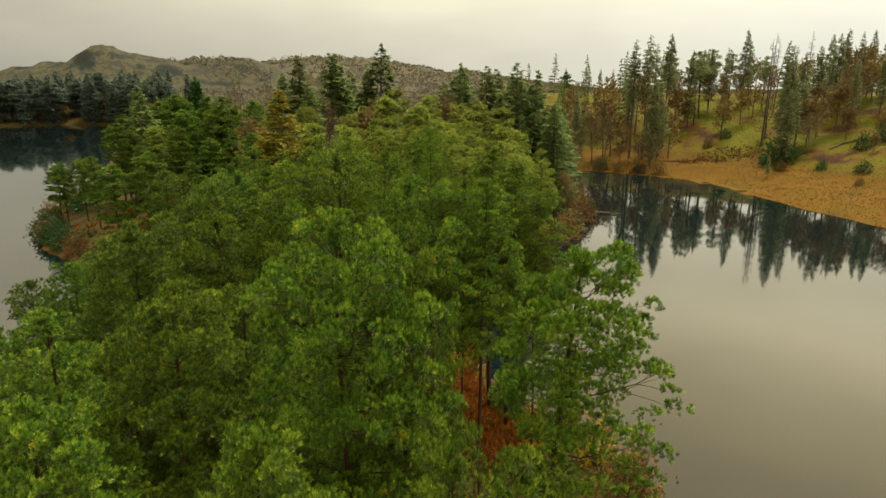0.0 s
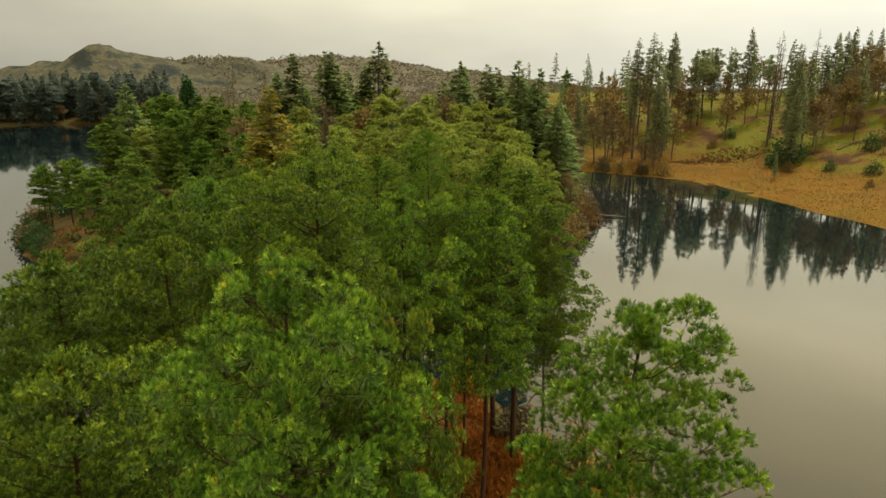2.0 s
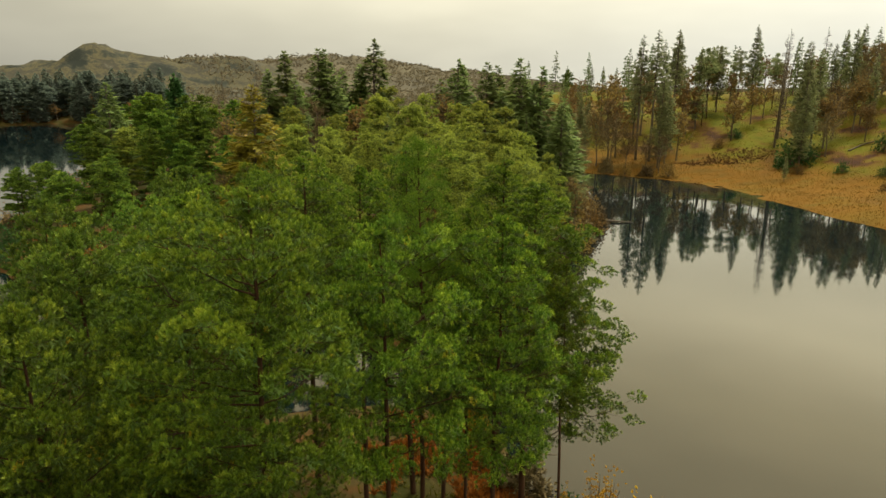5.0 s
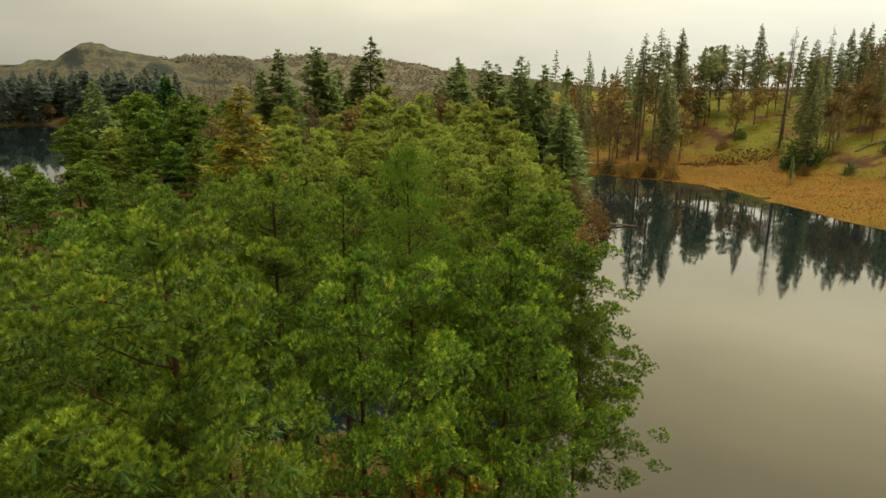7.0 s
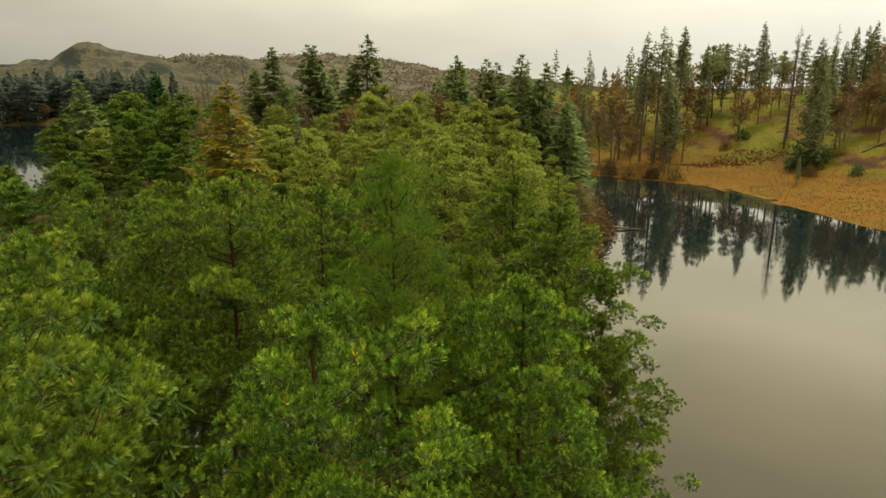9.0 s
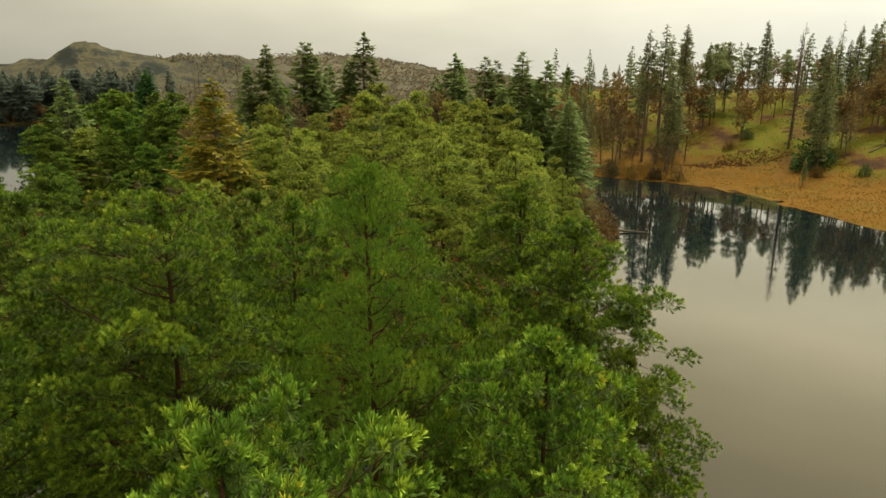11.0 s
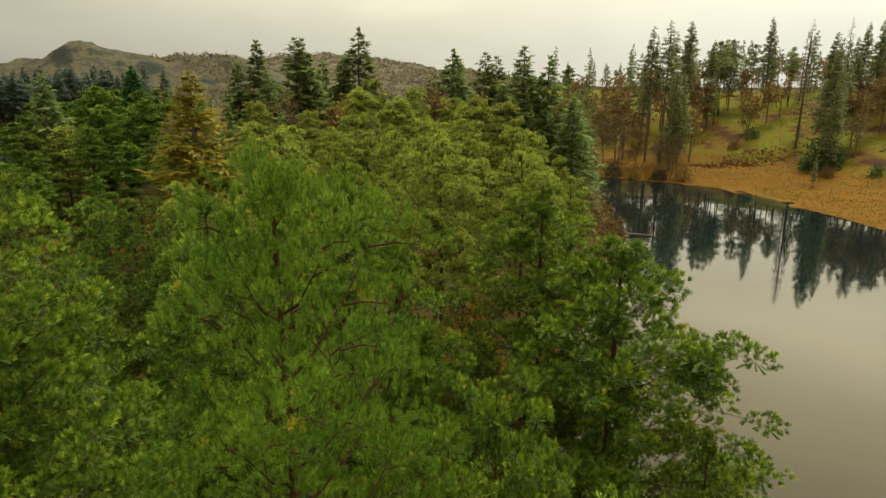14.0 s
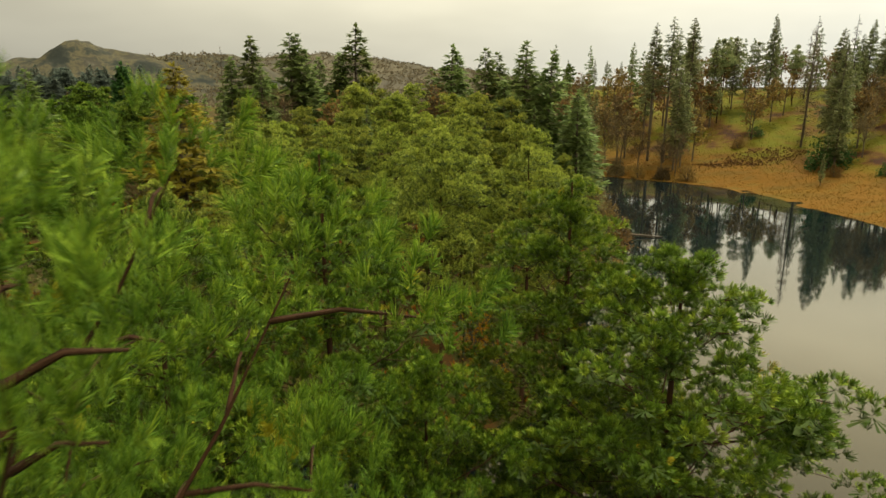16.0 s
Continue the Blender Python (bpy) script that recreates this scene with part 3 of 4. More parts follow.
def bare_tree(seed, height=16.0, reach=4.5, leaf=None, leaf_count=0, leaf_size=0.35, label="leafless grey-brown broadleaf tree", kind="broadleaf_tree", twig_count=5, arms=20):
    """A broadleaf tree in late autumn: forking limbs, fine twigs, few or no leaves left."""
    rng = np.random.default_rng(seed)
    tree = new(kind)
    tree.empty_display_size = 0.5
    pts, rad = stem(rng, height * 0.8, 0.013 * height, (rng.uniform(-1, 1), rng.uniform(-1, 1)), 0.3)
    pts[0, 2] -= 0.4
    part("trunk", mesh_np(kind + "_trunk", *tube(pts, rad, 7), BARK, True), tree)
    wood, p, d = [], [], []
    for i in range(arms):
        f = rng.uniform(0.28, 0.98)
        az = i * 2.399 + rng.uniform(-0.6, 0.6)
        out = np.array([math.cos(az), math.sin(az), 0])
        r = reach * rng.uniform(0.5, 1.05) * (1 - 0.55 * f)
        s = np.linspace(0, 1, 5)[:, None]
        arm = along(pts, f) + out * r * s + np.array([0, 0, 1]) * (0.25 + rng.uniform(0.3, 0.8)) * height * 0.2 * s ** 0.8 + rng.normal(size=(5, 3)) * 0.06 * r * s
        wood.append(tube(arm, np.linspace(0.09, 0.02, 5) * height / 16, 3))
        for j in range(4):
            b = along(arm, rng.uniform(0.3, 1))
            o2 = unit(out * 0.7 + rng.normal(size=3) * 0.7 + [0, 0, 0.7])
            e = b + o2 * r * rng.uniform(0.25, 0.5)
            wood.append(tube([b, (b + e) / 2 + rng.normal(size=3) * 0.08, e], [0.03, 0.02, 0.008], 3))
            n = twig_count
            u = rng.uniform(0.2, 1.0, (n, 1))
            p.append(b + (e - b) * u)
            d.append(unit(o2 + rng.normal(size=(n, 3)) * 0.65 + [0, 0, 0.3]))
    tagged(part("branch_crown", mesh_np(kind + "_branch_crown", *join(wood), BARK), tree), kind="stuff")
    p, d = np.concatenate(p), np.concatenate(d)
    tagged(part("twig_crown", mesh_np(kind + "_twig_crown", *blades(rng, p, d, 3, 0.1 * height, 0.0062 * height, 0.6, 0.3), TWIG), tree), kind="stuff")
    if leaf_count:
        q = p[rng.integers(0, len(p), leaf_count)] + rng.normal(size=(leaf_count, 3)) * 0.05 * height
        tagged(part("foliage", mesh_np(kind + "_foliage", *blades(rng, q, unit(rng.normal(size=(leaf_count, 3))), 2, leaf_size, leaf_size * 0.75, 0.8), leaf), tree), kind="stuff")
    return tagged(tree, label, kind.replace("_", " "), "broadleaf trees round the lake")


def bush(seed, height=4.0, reach=2.5, leaf=None, count=420, size=0.35, label="dense dark green bush", kind="bush"):
    """A rounded bush with its leaves on many stems."""
    rng = np.random.default_rng(seed)
    thing = new(kind)
    wood, p, d = [], [], []
    for i in range(16):
        az = i * 2.399
        o = unit(np.array([math.cos(az) * rng.uniform(0.2, 1), math.sin(az) * rng.uniform(0.2, 1), rng.uniform(0.5, 1.4)]))
        e = o * [reach, reach, height * 0.85]
        wood.append(tube([[0, 0, -0.2], e * 0.5 + rng.normal(size=3) * 0.1, e], [0.05, 0.03, 0.008], 4))
    n = count
    o = unit(rng.normal(size=(n, 3)))
    o[:, 2] = np.abs(o[:, 2]) * 1.2 - 0.15
    lump = 0.8 + 0.2 * np.sin(o[:, 0:1] * 5 + seed) * np.cos(o[:, 1:2] * 6) + 0.12 * rng.normal(size=(n, 1))
    p = o * [reach, reach, height] * lump * rng.uniform(0.55, 1.0, (n, 1))
    p[:, 2] = np.maximum(p[:, 2], 0.02)
    tagged(part("woody_base", mesh_np(kind + "_woody_base", *join(wood), BARK), thing), kind="stuff")
    tagged(part("foliage", mesh_np(kind + "_foliage", *blades(rng, p, unit(o + rng.normal(size=(n, 3)) * 0.5), 5, size, size * 0.4, 0.8, 0.3), leaf or SPRUCE), thing), kind="stuff")
    return tagged(thing, label, kind.replace("_", " "), "bushes by the lake")


def stand(proto, x, y, tip=None, turn=0.0, wide=1.0, own_height=19.5, label=""):
    """A copy of a tree with its foot on the ground at x, y and its tip at the height tip."""
    z = max(ground_z(x, y), -0.1)
    s = 1.0 if tip is None else (tip - z) / own_height
    m = Matrix.LocRotScale((x, y, z), Euler((0, 0, turn)), (s * wide, s * wide, s))
    ob = copy_thing(proto, m)
    if label:
        ob["label"] = label
    return ob


def remove(proto):
    for o in (*proto.children_recursive, proto):
        bpy.data.objects.remove(o)


rnd = random.Random(4)
TURN = 2 * math.pi

# ---- pines on the islet ----
# fine needles on the trees that the camera brushes past, coarser tufts on the others
thin = dict(needles=20, length=0.105, width=0.010, pad=0.42, density=200, whorls=12, arms=7, bare=0.56)
fine_pines = [scots_pine(21, reach=2.6, bare=0.48, dome=1.3, whorls=15, arms=7, pad=0.42, density=190, needles=54, length=0.078, width=0.0052, spread=1.15, inner=1.0, brush=True, floor=0.5, core=7, shade_blades=0, lift=0.05),
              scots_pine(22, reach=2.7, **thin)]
pines = [scots_pine(11, reach=2.9, bare=0.55, dome=1.35), scots_pine(12, reach=3.1, bare=0.53, dome=1.5, pad=0.5), scots_pine(13, reach=2.8, bare=0.57, dome=1.7, whorls=10), scots_pine(14, reach=3.0, bare=0.5, dome=1.2, whorls=12),
         scots_pine(15, reach=2.8, bare=0.54, dome=1.45, pad=0.41)]
under = [scots_pine(n, reach=2.9, bare=b, needles=9, length=0.18, width=0.04, split=False, pad=0.5, density=85, needle_mat=PINE_DEEP, dome=d) for n, b, d in ((17, 0.52, 1.4), (18, 0.54, 1.3), (19, 0.48, 1.6))]
spiky = dict(needles=22, length=0.115, width=0.0095, density=205, pad=0.44)
cone = scots_pine(16, reach=2.7, bare=0.46, dome=1.25, whorls=13, low=0.9, **spiky)
lone = scots_pine(31, reach=2.0, bare=0.68, whorls=9, arms=6, lean=(1.3, 0.0), low=0.85, gap=0.1, inner=0.4, core=2, shade_blades=0, wild=(0.65, 1.25), label="leaning Scots pine with an open crown at the water's edge", **spiky)
over = scots_pine(32, height=18, reach=3.7, bare=0.34, dome=1.1, whorls=16, arms=7, lean=(0.3, 0.0), low=0.95, gap=0.05, shade_blades=12, label="wide Scots pine with low limbs over the lake", **spiky)
# foot x, y, height of the tip, width
FINE = [(-0.55, 29.15, 20.96, 0.78, 0), (-3.9, 21.6, 20.6, 1.0, 1), (-2.0, 11.6, 20.4, 0.85, 1), (-5.0, 31.6, 20.2, 1.0, 1), (1.0, 30.3, 18.6, 0.65, 1)]
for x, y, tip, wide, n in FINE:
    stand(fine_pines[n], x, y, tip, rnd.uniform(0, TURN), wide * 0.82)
NEAR = [(-0.8, 12.3, 19.1, 0.65), (-2.6, 7.4, 18.0, 0.8), (0.1, 7.6, 17.9, 0.75), (-6.6, 8.8, 17.9, 1.0), (2.0, 10.6, 15.8, 0.8),
        (-9.8, 19.0, 18.6, 1.1), (-7.6, 20.3, 18.6, 1.0), (-14.5, 31.6, 18.5, 1.1), (-11.5, 33.5, 18.5, 1.1), (-9.2, 13.5, 17.6, 1.1), (-5.6, 16.0, 17.2, 1.1),
        (-6.2, 13.0, 18.4, 1.0), (-1.5, 25.0, 19.3, 1.0), (2.0, 28.2, 18.8, 1.05), (5.6, 34.6, 15.6, 0.75), (-8.8, 30.1, 19.0, 1.1), (-11.6, 38.0, 19.0, 1.1), (-9.8, 26.0, 18.8, 1.1), (-7.0, 25.6, 19.0, 1.0),
        (-3.6, 36.1, 19.3, 1.0), (-8.2, 36.4, 19.3, 1.0), (-11.0, 47.0, 17.6, 1.1), (-6.5, 43.5, 18.2, 1.1)]
# slighter trees between them
LOWER = [(-13.4, 24.0, 15.8, 1.1), (-16.8, 27.0, 15.1, 1.1), (-15.5, 39.5, 15.3, 1.1), (-12.5, 16.5, 14.8, 1.1), (-16.0, 20.5, 14.3, 1.1), (-20.0, 33.5, 13.3, 1.1),
        (-9.6, 8.0, 14.3, 1.1), (-18.0, 36.5, 13.8, 1.1), (-2.8, 16.8, 14.6, 1.0), (-7.4, 33.2, 15.6, 1.0), (-6.4, 22.6, 15.4, 1.0), (-12.0, 28.6, 15.8, 1.1), (-12.4, 20.4, 15.2, 1.1),
        (-9.0, 22.6, 15.6, 1.0), (-4.6, 18.8, 15.2, 1.0), (-14.4, 35.6, 15.4, 1.1), (-10.0, 42.4, 15.2, 1.1), (-5.6, 39.4, 16.2, 1.0), (-14.0, 43.0, 14.6, 1.1),
        (-7.8, 16.8, 15.0, 1.0), (-3.4, 13.6, 15.0, 0.9), (-10.4, 15.8, 14.4, 1.0), (-17.4, 31.2, 14.6, 1.1), (-19.6, 28.0, 13.8, 1.1)]
for n, (x, y, tip, wide) in enumerate(NEAR + LOWER):
    stand(pines[n % 5] if x > -9.5 and y < 38 else under[n % 3], x, y, tip, rnd.uniform(0, TURN), wide * 0.76)
for x, y, tip, wide in [(-1.4, 38.7, 19.85, 0.9), (3.4, 40.3, 19.1, 1.0), (0.2, 37.9, 16.4, 0.8)]:
    stand(cone, x, y, tip, rnd.uniform(0, TURN), wide)
filler = random.Random(12)
feet = [(x, y) for x, y, *_ in NEAR + LOWER + FINE]
for _ in range(900):
    x, y = filler.uniform(-21, 0.5), filler.uniform(9, 47)
    if len(feet) > 68 or ground_z(x, y) < 0.4 or min(math.hypot(x - a, y - b) for a, b in feet) < 2.0 or (x > -3.5 and y > 31) or (x > -2.0 and y > 12):
        continue
    feet.append((x, y))
    stand(under[len(feet) % 3], x, y, filler.uniform(10.0, 13.5), filler.uniform(0, TURN), filler.uniform(0.9, 1.2))
stand(lone, 1.75, 12.6, 19.3, 0.0, 0.85)
stand(over, 4.3, 37.5, 18.2, 0.0, 1.0, 18)

# ---- woodland on the shore behind the channel ----
low = dict(needles=7, length=0.36, width=0.11, split=False, pad=0.7, density=26, whorls=10, arms=6, inner=0.6)
far_pines = [scots_pine(41, reach=2.6, needle_mat=PINE_HAZED, bare=0.45, **low), scots_pine(42, reach=2.8, needle_mat=PINE_HAZED, bare=0.38, shelf=0.35, **low),
             scots_pine(43, reach=2.6, needle_mat=PINE_HAZED, bare=0.36, **low), scots_pine(44, reach=2.9, needle_mat=PINE_HAZED, bare=0.2, dome=1.2, shelf=0.3, **low)]
mid = dict(needles=8, length=0.22, width=0.065, split=False, pad=0.58, density=56, whorls=11, arms=7, inner=0.6, low=0.6)
mid_pines = [scots_pine(45, reach=3.0, needle_mat=PINE_HAZED, bare=0.36, dome=1.6, **mid), scots_pine(46, reach=3.1, needle_mat=PINE_HAZED, bare=0.4, dome=1.4, shelf=0.4, **mid),
             scots_pine(47, reach=2.9, needle_mat=PINE_HAZED, bare=0.38, dome=1.8, **mid)]
deep_pines = [scots_pine(48, reach=2.9, needle_mat=PINE_DEEP, bare=0.3, dome=1.3, shelf=0.3, **low), scots_pine(49, reach=2.7, needle_mat=PINE_DEEP, bare=0.4, shelf=0.35, **low)]
rough_trees = [conifer(55, levels=15, whorl=5, fine=3, blade=(1.9, 0.9)), conifer(56, levels=15, whorl=5, fine=3, blade=(1.9, 0.9), reach=3.4),
               scots_pine(57, reach=2.8, whorls=7, arms=4, needles=4, length=0.8, width=0.35, pad=1.0, density=7, split=False, needle_mat=PINE_DEEP, bare=0.4),
               bare_tree(58, arms=10, twig_count=4, leaf=RUST, leaf_count=200, leaf_size=0.9)]
rough_high = (28, 28, 19.5, 15)
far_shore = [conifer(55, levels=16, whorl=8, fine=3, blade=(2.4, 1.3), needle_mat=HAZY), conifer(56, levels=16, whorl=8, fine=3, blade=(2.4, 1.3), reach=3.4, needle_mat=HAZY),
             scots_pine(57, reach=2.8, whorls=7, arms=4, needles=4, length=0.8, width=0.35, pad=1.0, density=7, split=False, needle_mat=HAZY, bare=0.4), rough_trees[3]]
bank_trees = [conifer(151, reach=3.7, bare=0.16, thin=0.06, levels=38, whorl=7, needle_mat=BANK, blade=(1.0, 0.36), fine=6, label="tall soft green spruce on the wooded bank"),
              conifer(152, reach=4.2, bare=0.22, thin=0.08, levels=38, whorl=7, needle_mat=BANK, blade=(1.0, 0.36), fine=6, label="broad soft green spruce on the wooded bank"),
              conifer(153, reach=3.0, bare=0.3, thin=0.2, levels=34, whorl=6, needle_mat=BANK, blade=(0.9, 0.28), fine=6, label="slender soft green spruce on the wooded bank"),
              conifer(154, reach=2.5, bare=0.5, thin=0.28, levels=32, whorl=6, needle_mat=BANK, blade=(0.8, 0.24), fine=6, label="tall thin conifer, bare below, with a sparse crown")]
bank_pine = scots_pine(155, reach=2.6, bare=0.6, needle_mat=BANK, whorls=7, arms=5, needles=6, length=0.4, width=0.1, pad=0.7, density=20, split=False, gap=0.2, label="grey-green Scots pine with a high crown on the bank")
spruces = [conifer(51, levels=34, whorl=7), conifer(52, thin=0.05, reach=5.4, levels=34, whorl=7), conifer(53, reach=4.0, levels=34, whorl=7), conifer(54, reach=3.2, bare=0.42, thin=0.2, label="tall thin conifer, bare below, with a sparse crown")]
larches = [conifer(61, height=22, reach=4.4, needle_mat=LARCH, thin=0.02, droop=0.1, levels=34, whorl=8, kind="larch", blade=(0.8, 0.3), fine=10, label="golden autumn larch with thin soft branches"),
           conifer(62, height=24, reach=2.9, needle_mat=TWIG, thin=0.25, droop=0.15, kind="larch", blade=(0.7, 0.09), label="bare brown larch with thin branches")]
cypress = conifer(71, height=20, reach=2.6, needle_mat=CYPRESS, droop=-0.7, taper=0.75, ragged=0.1, kind="cypress", label="dark green narrow cypress", levels=46, fine=7)
leafy = [bare_tree(81, leaf=RUST, leaf_count=800, leaf_size=0.55, label="broadleaf tree with rust-brown autumn leaves"),
         bare_tree(82), bare_tree(83, leaf=RUST, leaf_count=450, leaf_size=0.4, label="thin broadleaf tree with few brown leaves"), bare_tree(84, reach=5.5, height=18)]
shrubs = [bush(91, leaf=CYPRESS, label="dense dark green evergreen bush"), bush(92, leaf=TWIG, size=0.5, count=500, label="leafless brown shrub by the water"),
          bush(93, leaf=YELLOW, size=0.16, count=700, height=4, reach=1.4, label="young birch with golden yellow leaves", kind="birch_sapling"),
          bush(94, leaf=RUST, size=0.3, count=600, label="low shrub with brown autumn leaves")]
MID = [(-10.5, 69, 18.8, 0), (0.8, 66, 18.7, 2), (2.6, 77, 19.3, 1), (-7.6, 75, 18.5, 1), (6.4, 66, 17.5, 2), (-3, 77.8, 18.2, 2), (4.1, 97, 19.8, 2), (-12.5, 64, 15.0, 1),
       (8.2, 71, 16.8, 0), (-17, 66, 15.5, 2), (-42.5, 119.7, 20.2, 3), (-61, 103, 12, 1), (-64.5, 103, 11.5, 0), (-67.5, 106, 10.5, 1), (-55, 96, 13, 1), (-43.3, 80, 13.5, 1), (-39, 82, 15.0, 1), (-57, 112, 16, 1), (-55, 128, 22.3, 1), (-48, 112, 17, 0), (-50, 120, 19.5, 1), (-46, 131, 22, 0), (-64, 124, 18.5, 1), (-36, 106, 16, 0), (-30, 97, 16.5, 1), (-27, 89, 15.5, 1), (-34, 113, 19, 0), (-41, 108, 15, 1), (-51, 136, 22, 0), (-47, 98, 12, 1), (-40, 98, 12, 0), (-52, 106, 14, 0), (-33, 86, 11, 1),
       (-37, 122, 21, 3), (-14, 88, 18, 1), (-8, 92, 19, 2), (0, 88, 18.6, 1), (8, 84, 18, 2), (11, 92, 17, 1), (-26, 72, 13.5, 1), (-4, 105, 21, 0), (-11, 120, 22.3, 0),
       (3, 112, 20.5, 1), (10, 106, 20, 2), (-9.6, 131, 23.3, 2), (-3, 124, 22, 1), (7, 120, 21, 0), (-16, 106, 19, 1), (-20, 96, 18, 2), (-24, 112, 20, 1), (-62, 118, 17, 3), (13, 80, 14, 2)]
for x, y, tip, n in MID:
    proto = deep_pines[n % 2] if x < -25 else mid_pines[n % 3] if y < 84 else far_pines[n]
    stand(proto, x, y, tip, rnd.uniform(0, TURN), rnd.uniform(1.1, 1.3) if x < -25 else rnd.uniform(0.82, 1.0))
TALL = [(-16, 162, 34.2, 0), (3.5, 142, 28.7, 0), (5.5, 150, 28, 2), (9.5, 140, 28, 1), (11.8, 143, 27.5, 1), (14.6, 125, 28, 1), (18, 124, 26.5, 0), (20.5, 114, 20.5, 2), (-33.7, 150, 30.8, 2), (-27, 150, 31.3, 1), (-25, 151, 31.2, 0),
        (-58.5, 120, 23.8, 1), (-22.5, 158, 27.5, 2), (-19.5, 160, 28.5, 2), (-38, 148, 27, 2), (22, 121, 21, 1), (24, 128, 20, 0), (-30, 140, 25, 1), (0, 152, 25, 1), (16, 134, 25, 0), (12, 128, 23, 2), (20, 140, 24, 2)]
for x, y, tip, n in TALL:
    stand(spruces[n], x, y, tip, rnd.uniform(0, TURN), 1.6, 28)
for x, y, tip in [(-58, 148, 25.8), (-60.5, 139, 18.5), (-56, 141, 18)]:
    stand(cypress, x, y, tip, rnd.uniform(0, TURN), 1.0, 20)
stand(larches[0], -21.2, 81, 23.0, 0, 1.6, 22)
stand(larches[0], 28, 300, 30, 1, 0.9, 22)
for x, y, tip in [(-49, 152, 27), (-53, 160, 26), (-45, 165, 30), (-58, 170, 25), (-40, 158, 26), (-62, 160, 22)]:
    stand(larches[1], x, y, tip, rnd.uniform(0, TURN), 1.0, 24)
for x, y, tip, n in [(-31, 104, 17, 0), (-33, 110, 18, 2), (-14, 135, 21, 0), (2, 132, 21.5, 2), (-24, 126, 20, 1),
                     (26, 150, 16, 1), (25, 160, 17, 2), (22, 108, 9, 2), (27, 135, 14, 1), (-70, 150, 16, 1), (-74, 165, 16, 3), (-40, 92, 7, 1)]:
    stand(leafy[n], x, y, tip, rnd.uniform(0, TURN), 1.1, 15)
for x, y, s, n in [(17.5, 92, 1.0, 1), (20, 97, 1.2, 3), (22, 102, 1.1, 1), (25, 109, 1.3, 3), (27.5, 115, 1.0, 1), (28, 124, 1.2, 3), (14.5, 85, 0.9, 1), (28, 132, 1.2, 1), (27, 142, 1.2, 3), (12.3, 78, 0.8, 3),
                   (-36, 74, 1.0, 1), (-44, 79, 1.2, 1), (-52, 84, 1.0, 3), (-30, 70, 0.9, 1), (-60, 92, 1.1, 0), (-66, 99, 1.2, 0), (-70, 108, 1.4, 3), (-72, 116, 1.3, 0), (-63, 95, 1.0, 1), (-75, 128, 1.5, 3), (-56, 88, 1.1, 0), (-68, 104, 1.1, 1), (-73, 122, 1.4, 0), (-78, 138, 1.6, 0), (-81, 147, 1.6, 3)]:
    ob = stand(shrubs[n], x, y, None, rnd.uniform(0, TURN))
    ob.scale = (s, s, s * rnd.uniform(0.8, 1.1))

# the close wood between the trees placed above
fill = random.Random(9)
taken = [(x, y) for x, y, *_ in MID + TALL]
tries = 0
while len(taken) < 172 and tries < 6000:
    tries += 1
    x, y = fill.uniform(-75, 27), fill.uniform(64, 175)
    lane = -0.49 < x / y < 0.62 and (x < -0.42 * y + 4 or x > -0.42 * y)
    hides = any(y < b and abs(x - a * y / b) < 3.6 for a, b in ((-21.2, 81), (-42.5, 119.7), (-58, 148)))
    if not lane or hides or ground_z(x, y) < 0.5 or min(math.hypot(x - a, y - b) for a, b in taken) < 4.6 - 1.5 * (y < 95):
        continue
    taken.append((x, y))
    tip = 13.6 + (y - 62) * 0.065 + fill.uniform(-3.0, 1.0)
    open_side = x < -26 and y < 112
    kind = fill.random()
    if open_side:
        stand(leafy[fill.randrange(1, 4)], x, y, fill.uniform(4.5, 8), fill.uniform(0, TURN), 1.3, 15)
    elif y < 105 and kind < 0.8:
        proto = deep_pines[fill.randrange(2)] if x < -25 else mid_pines[fill.randrange(3)] if y < 80 else far_pines[fill.randrange(3)]
        stand(proto, x, y, tip, fill.uniform(0, TURN), fill.uniform(0.75, 0.95))
    elif y > 125:
        n = fill.choice((0, 0, 1, 2, 3))
        stand(rough_trees[n], x, y, tip + 1, fill.uniform(0, TURN), 1.1, rough_high[n])
    elif kind < 0.5:
        stand(spruces[fill.randrange(3)], x, y, tip + 1, fill.uniform(0, TURN), 1.0, 28)
    elif kind < 0.82:
        stand(far_pines[fill.randrange(1, 4)], x, y, tip, fill.uniform(0, TURN), 1.2)
    else:
        stand(leafy[fill.randrange(4)], x, y, tip - 2, fill.uniform(0, TURN), 1.1, 15)

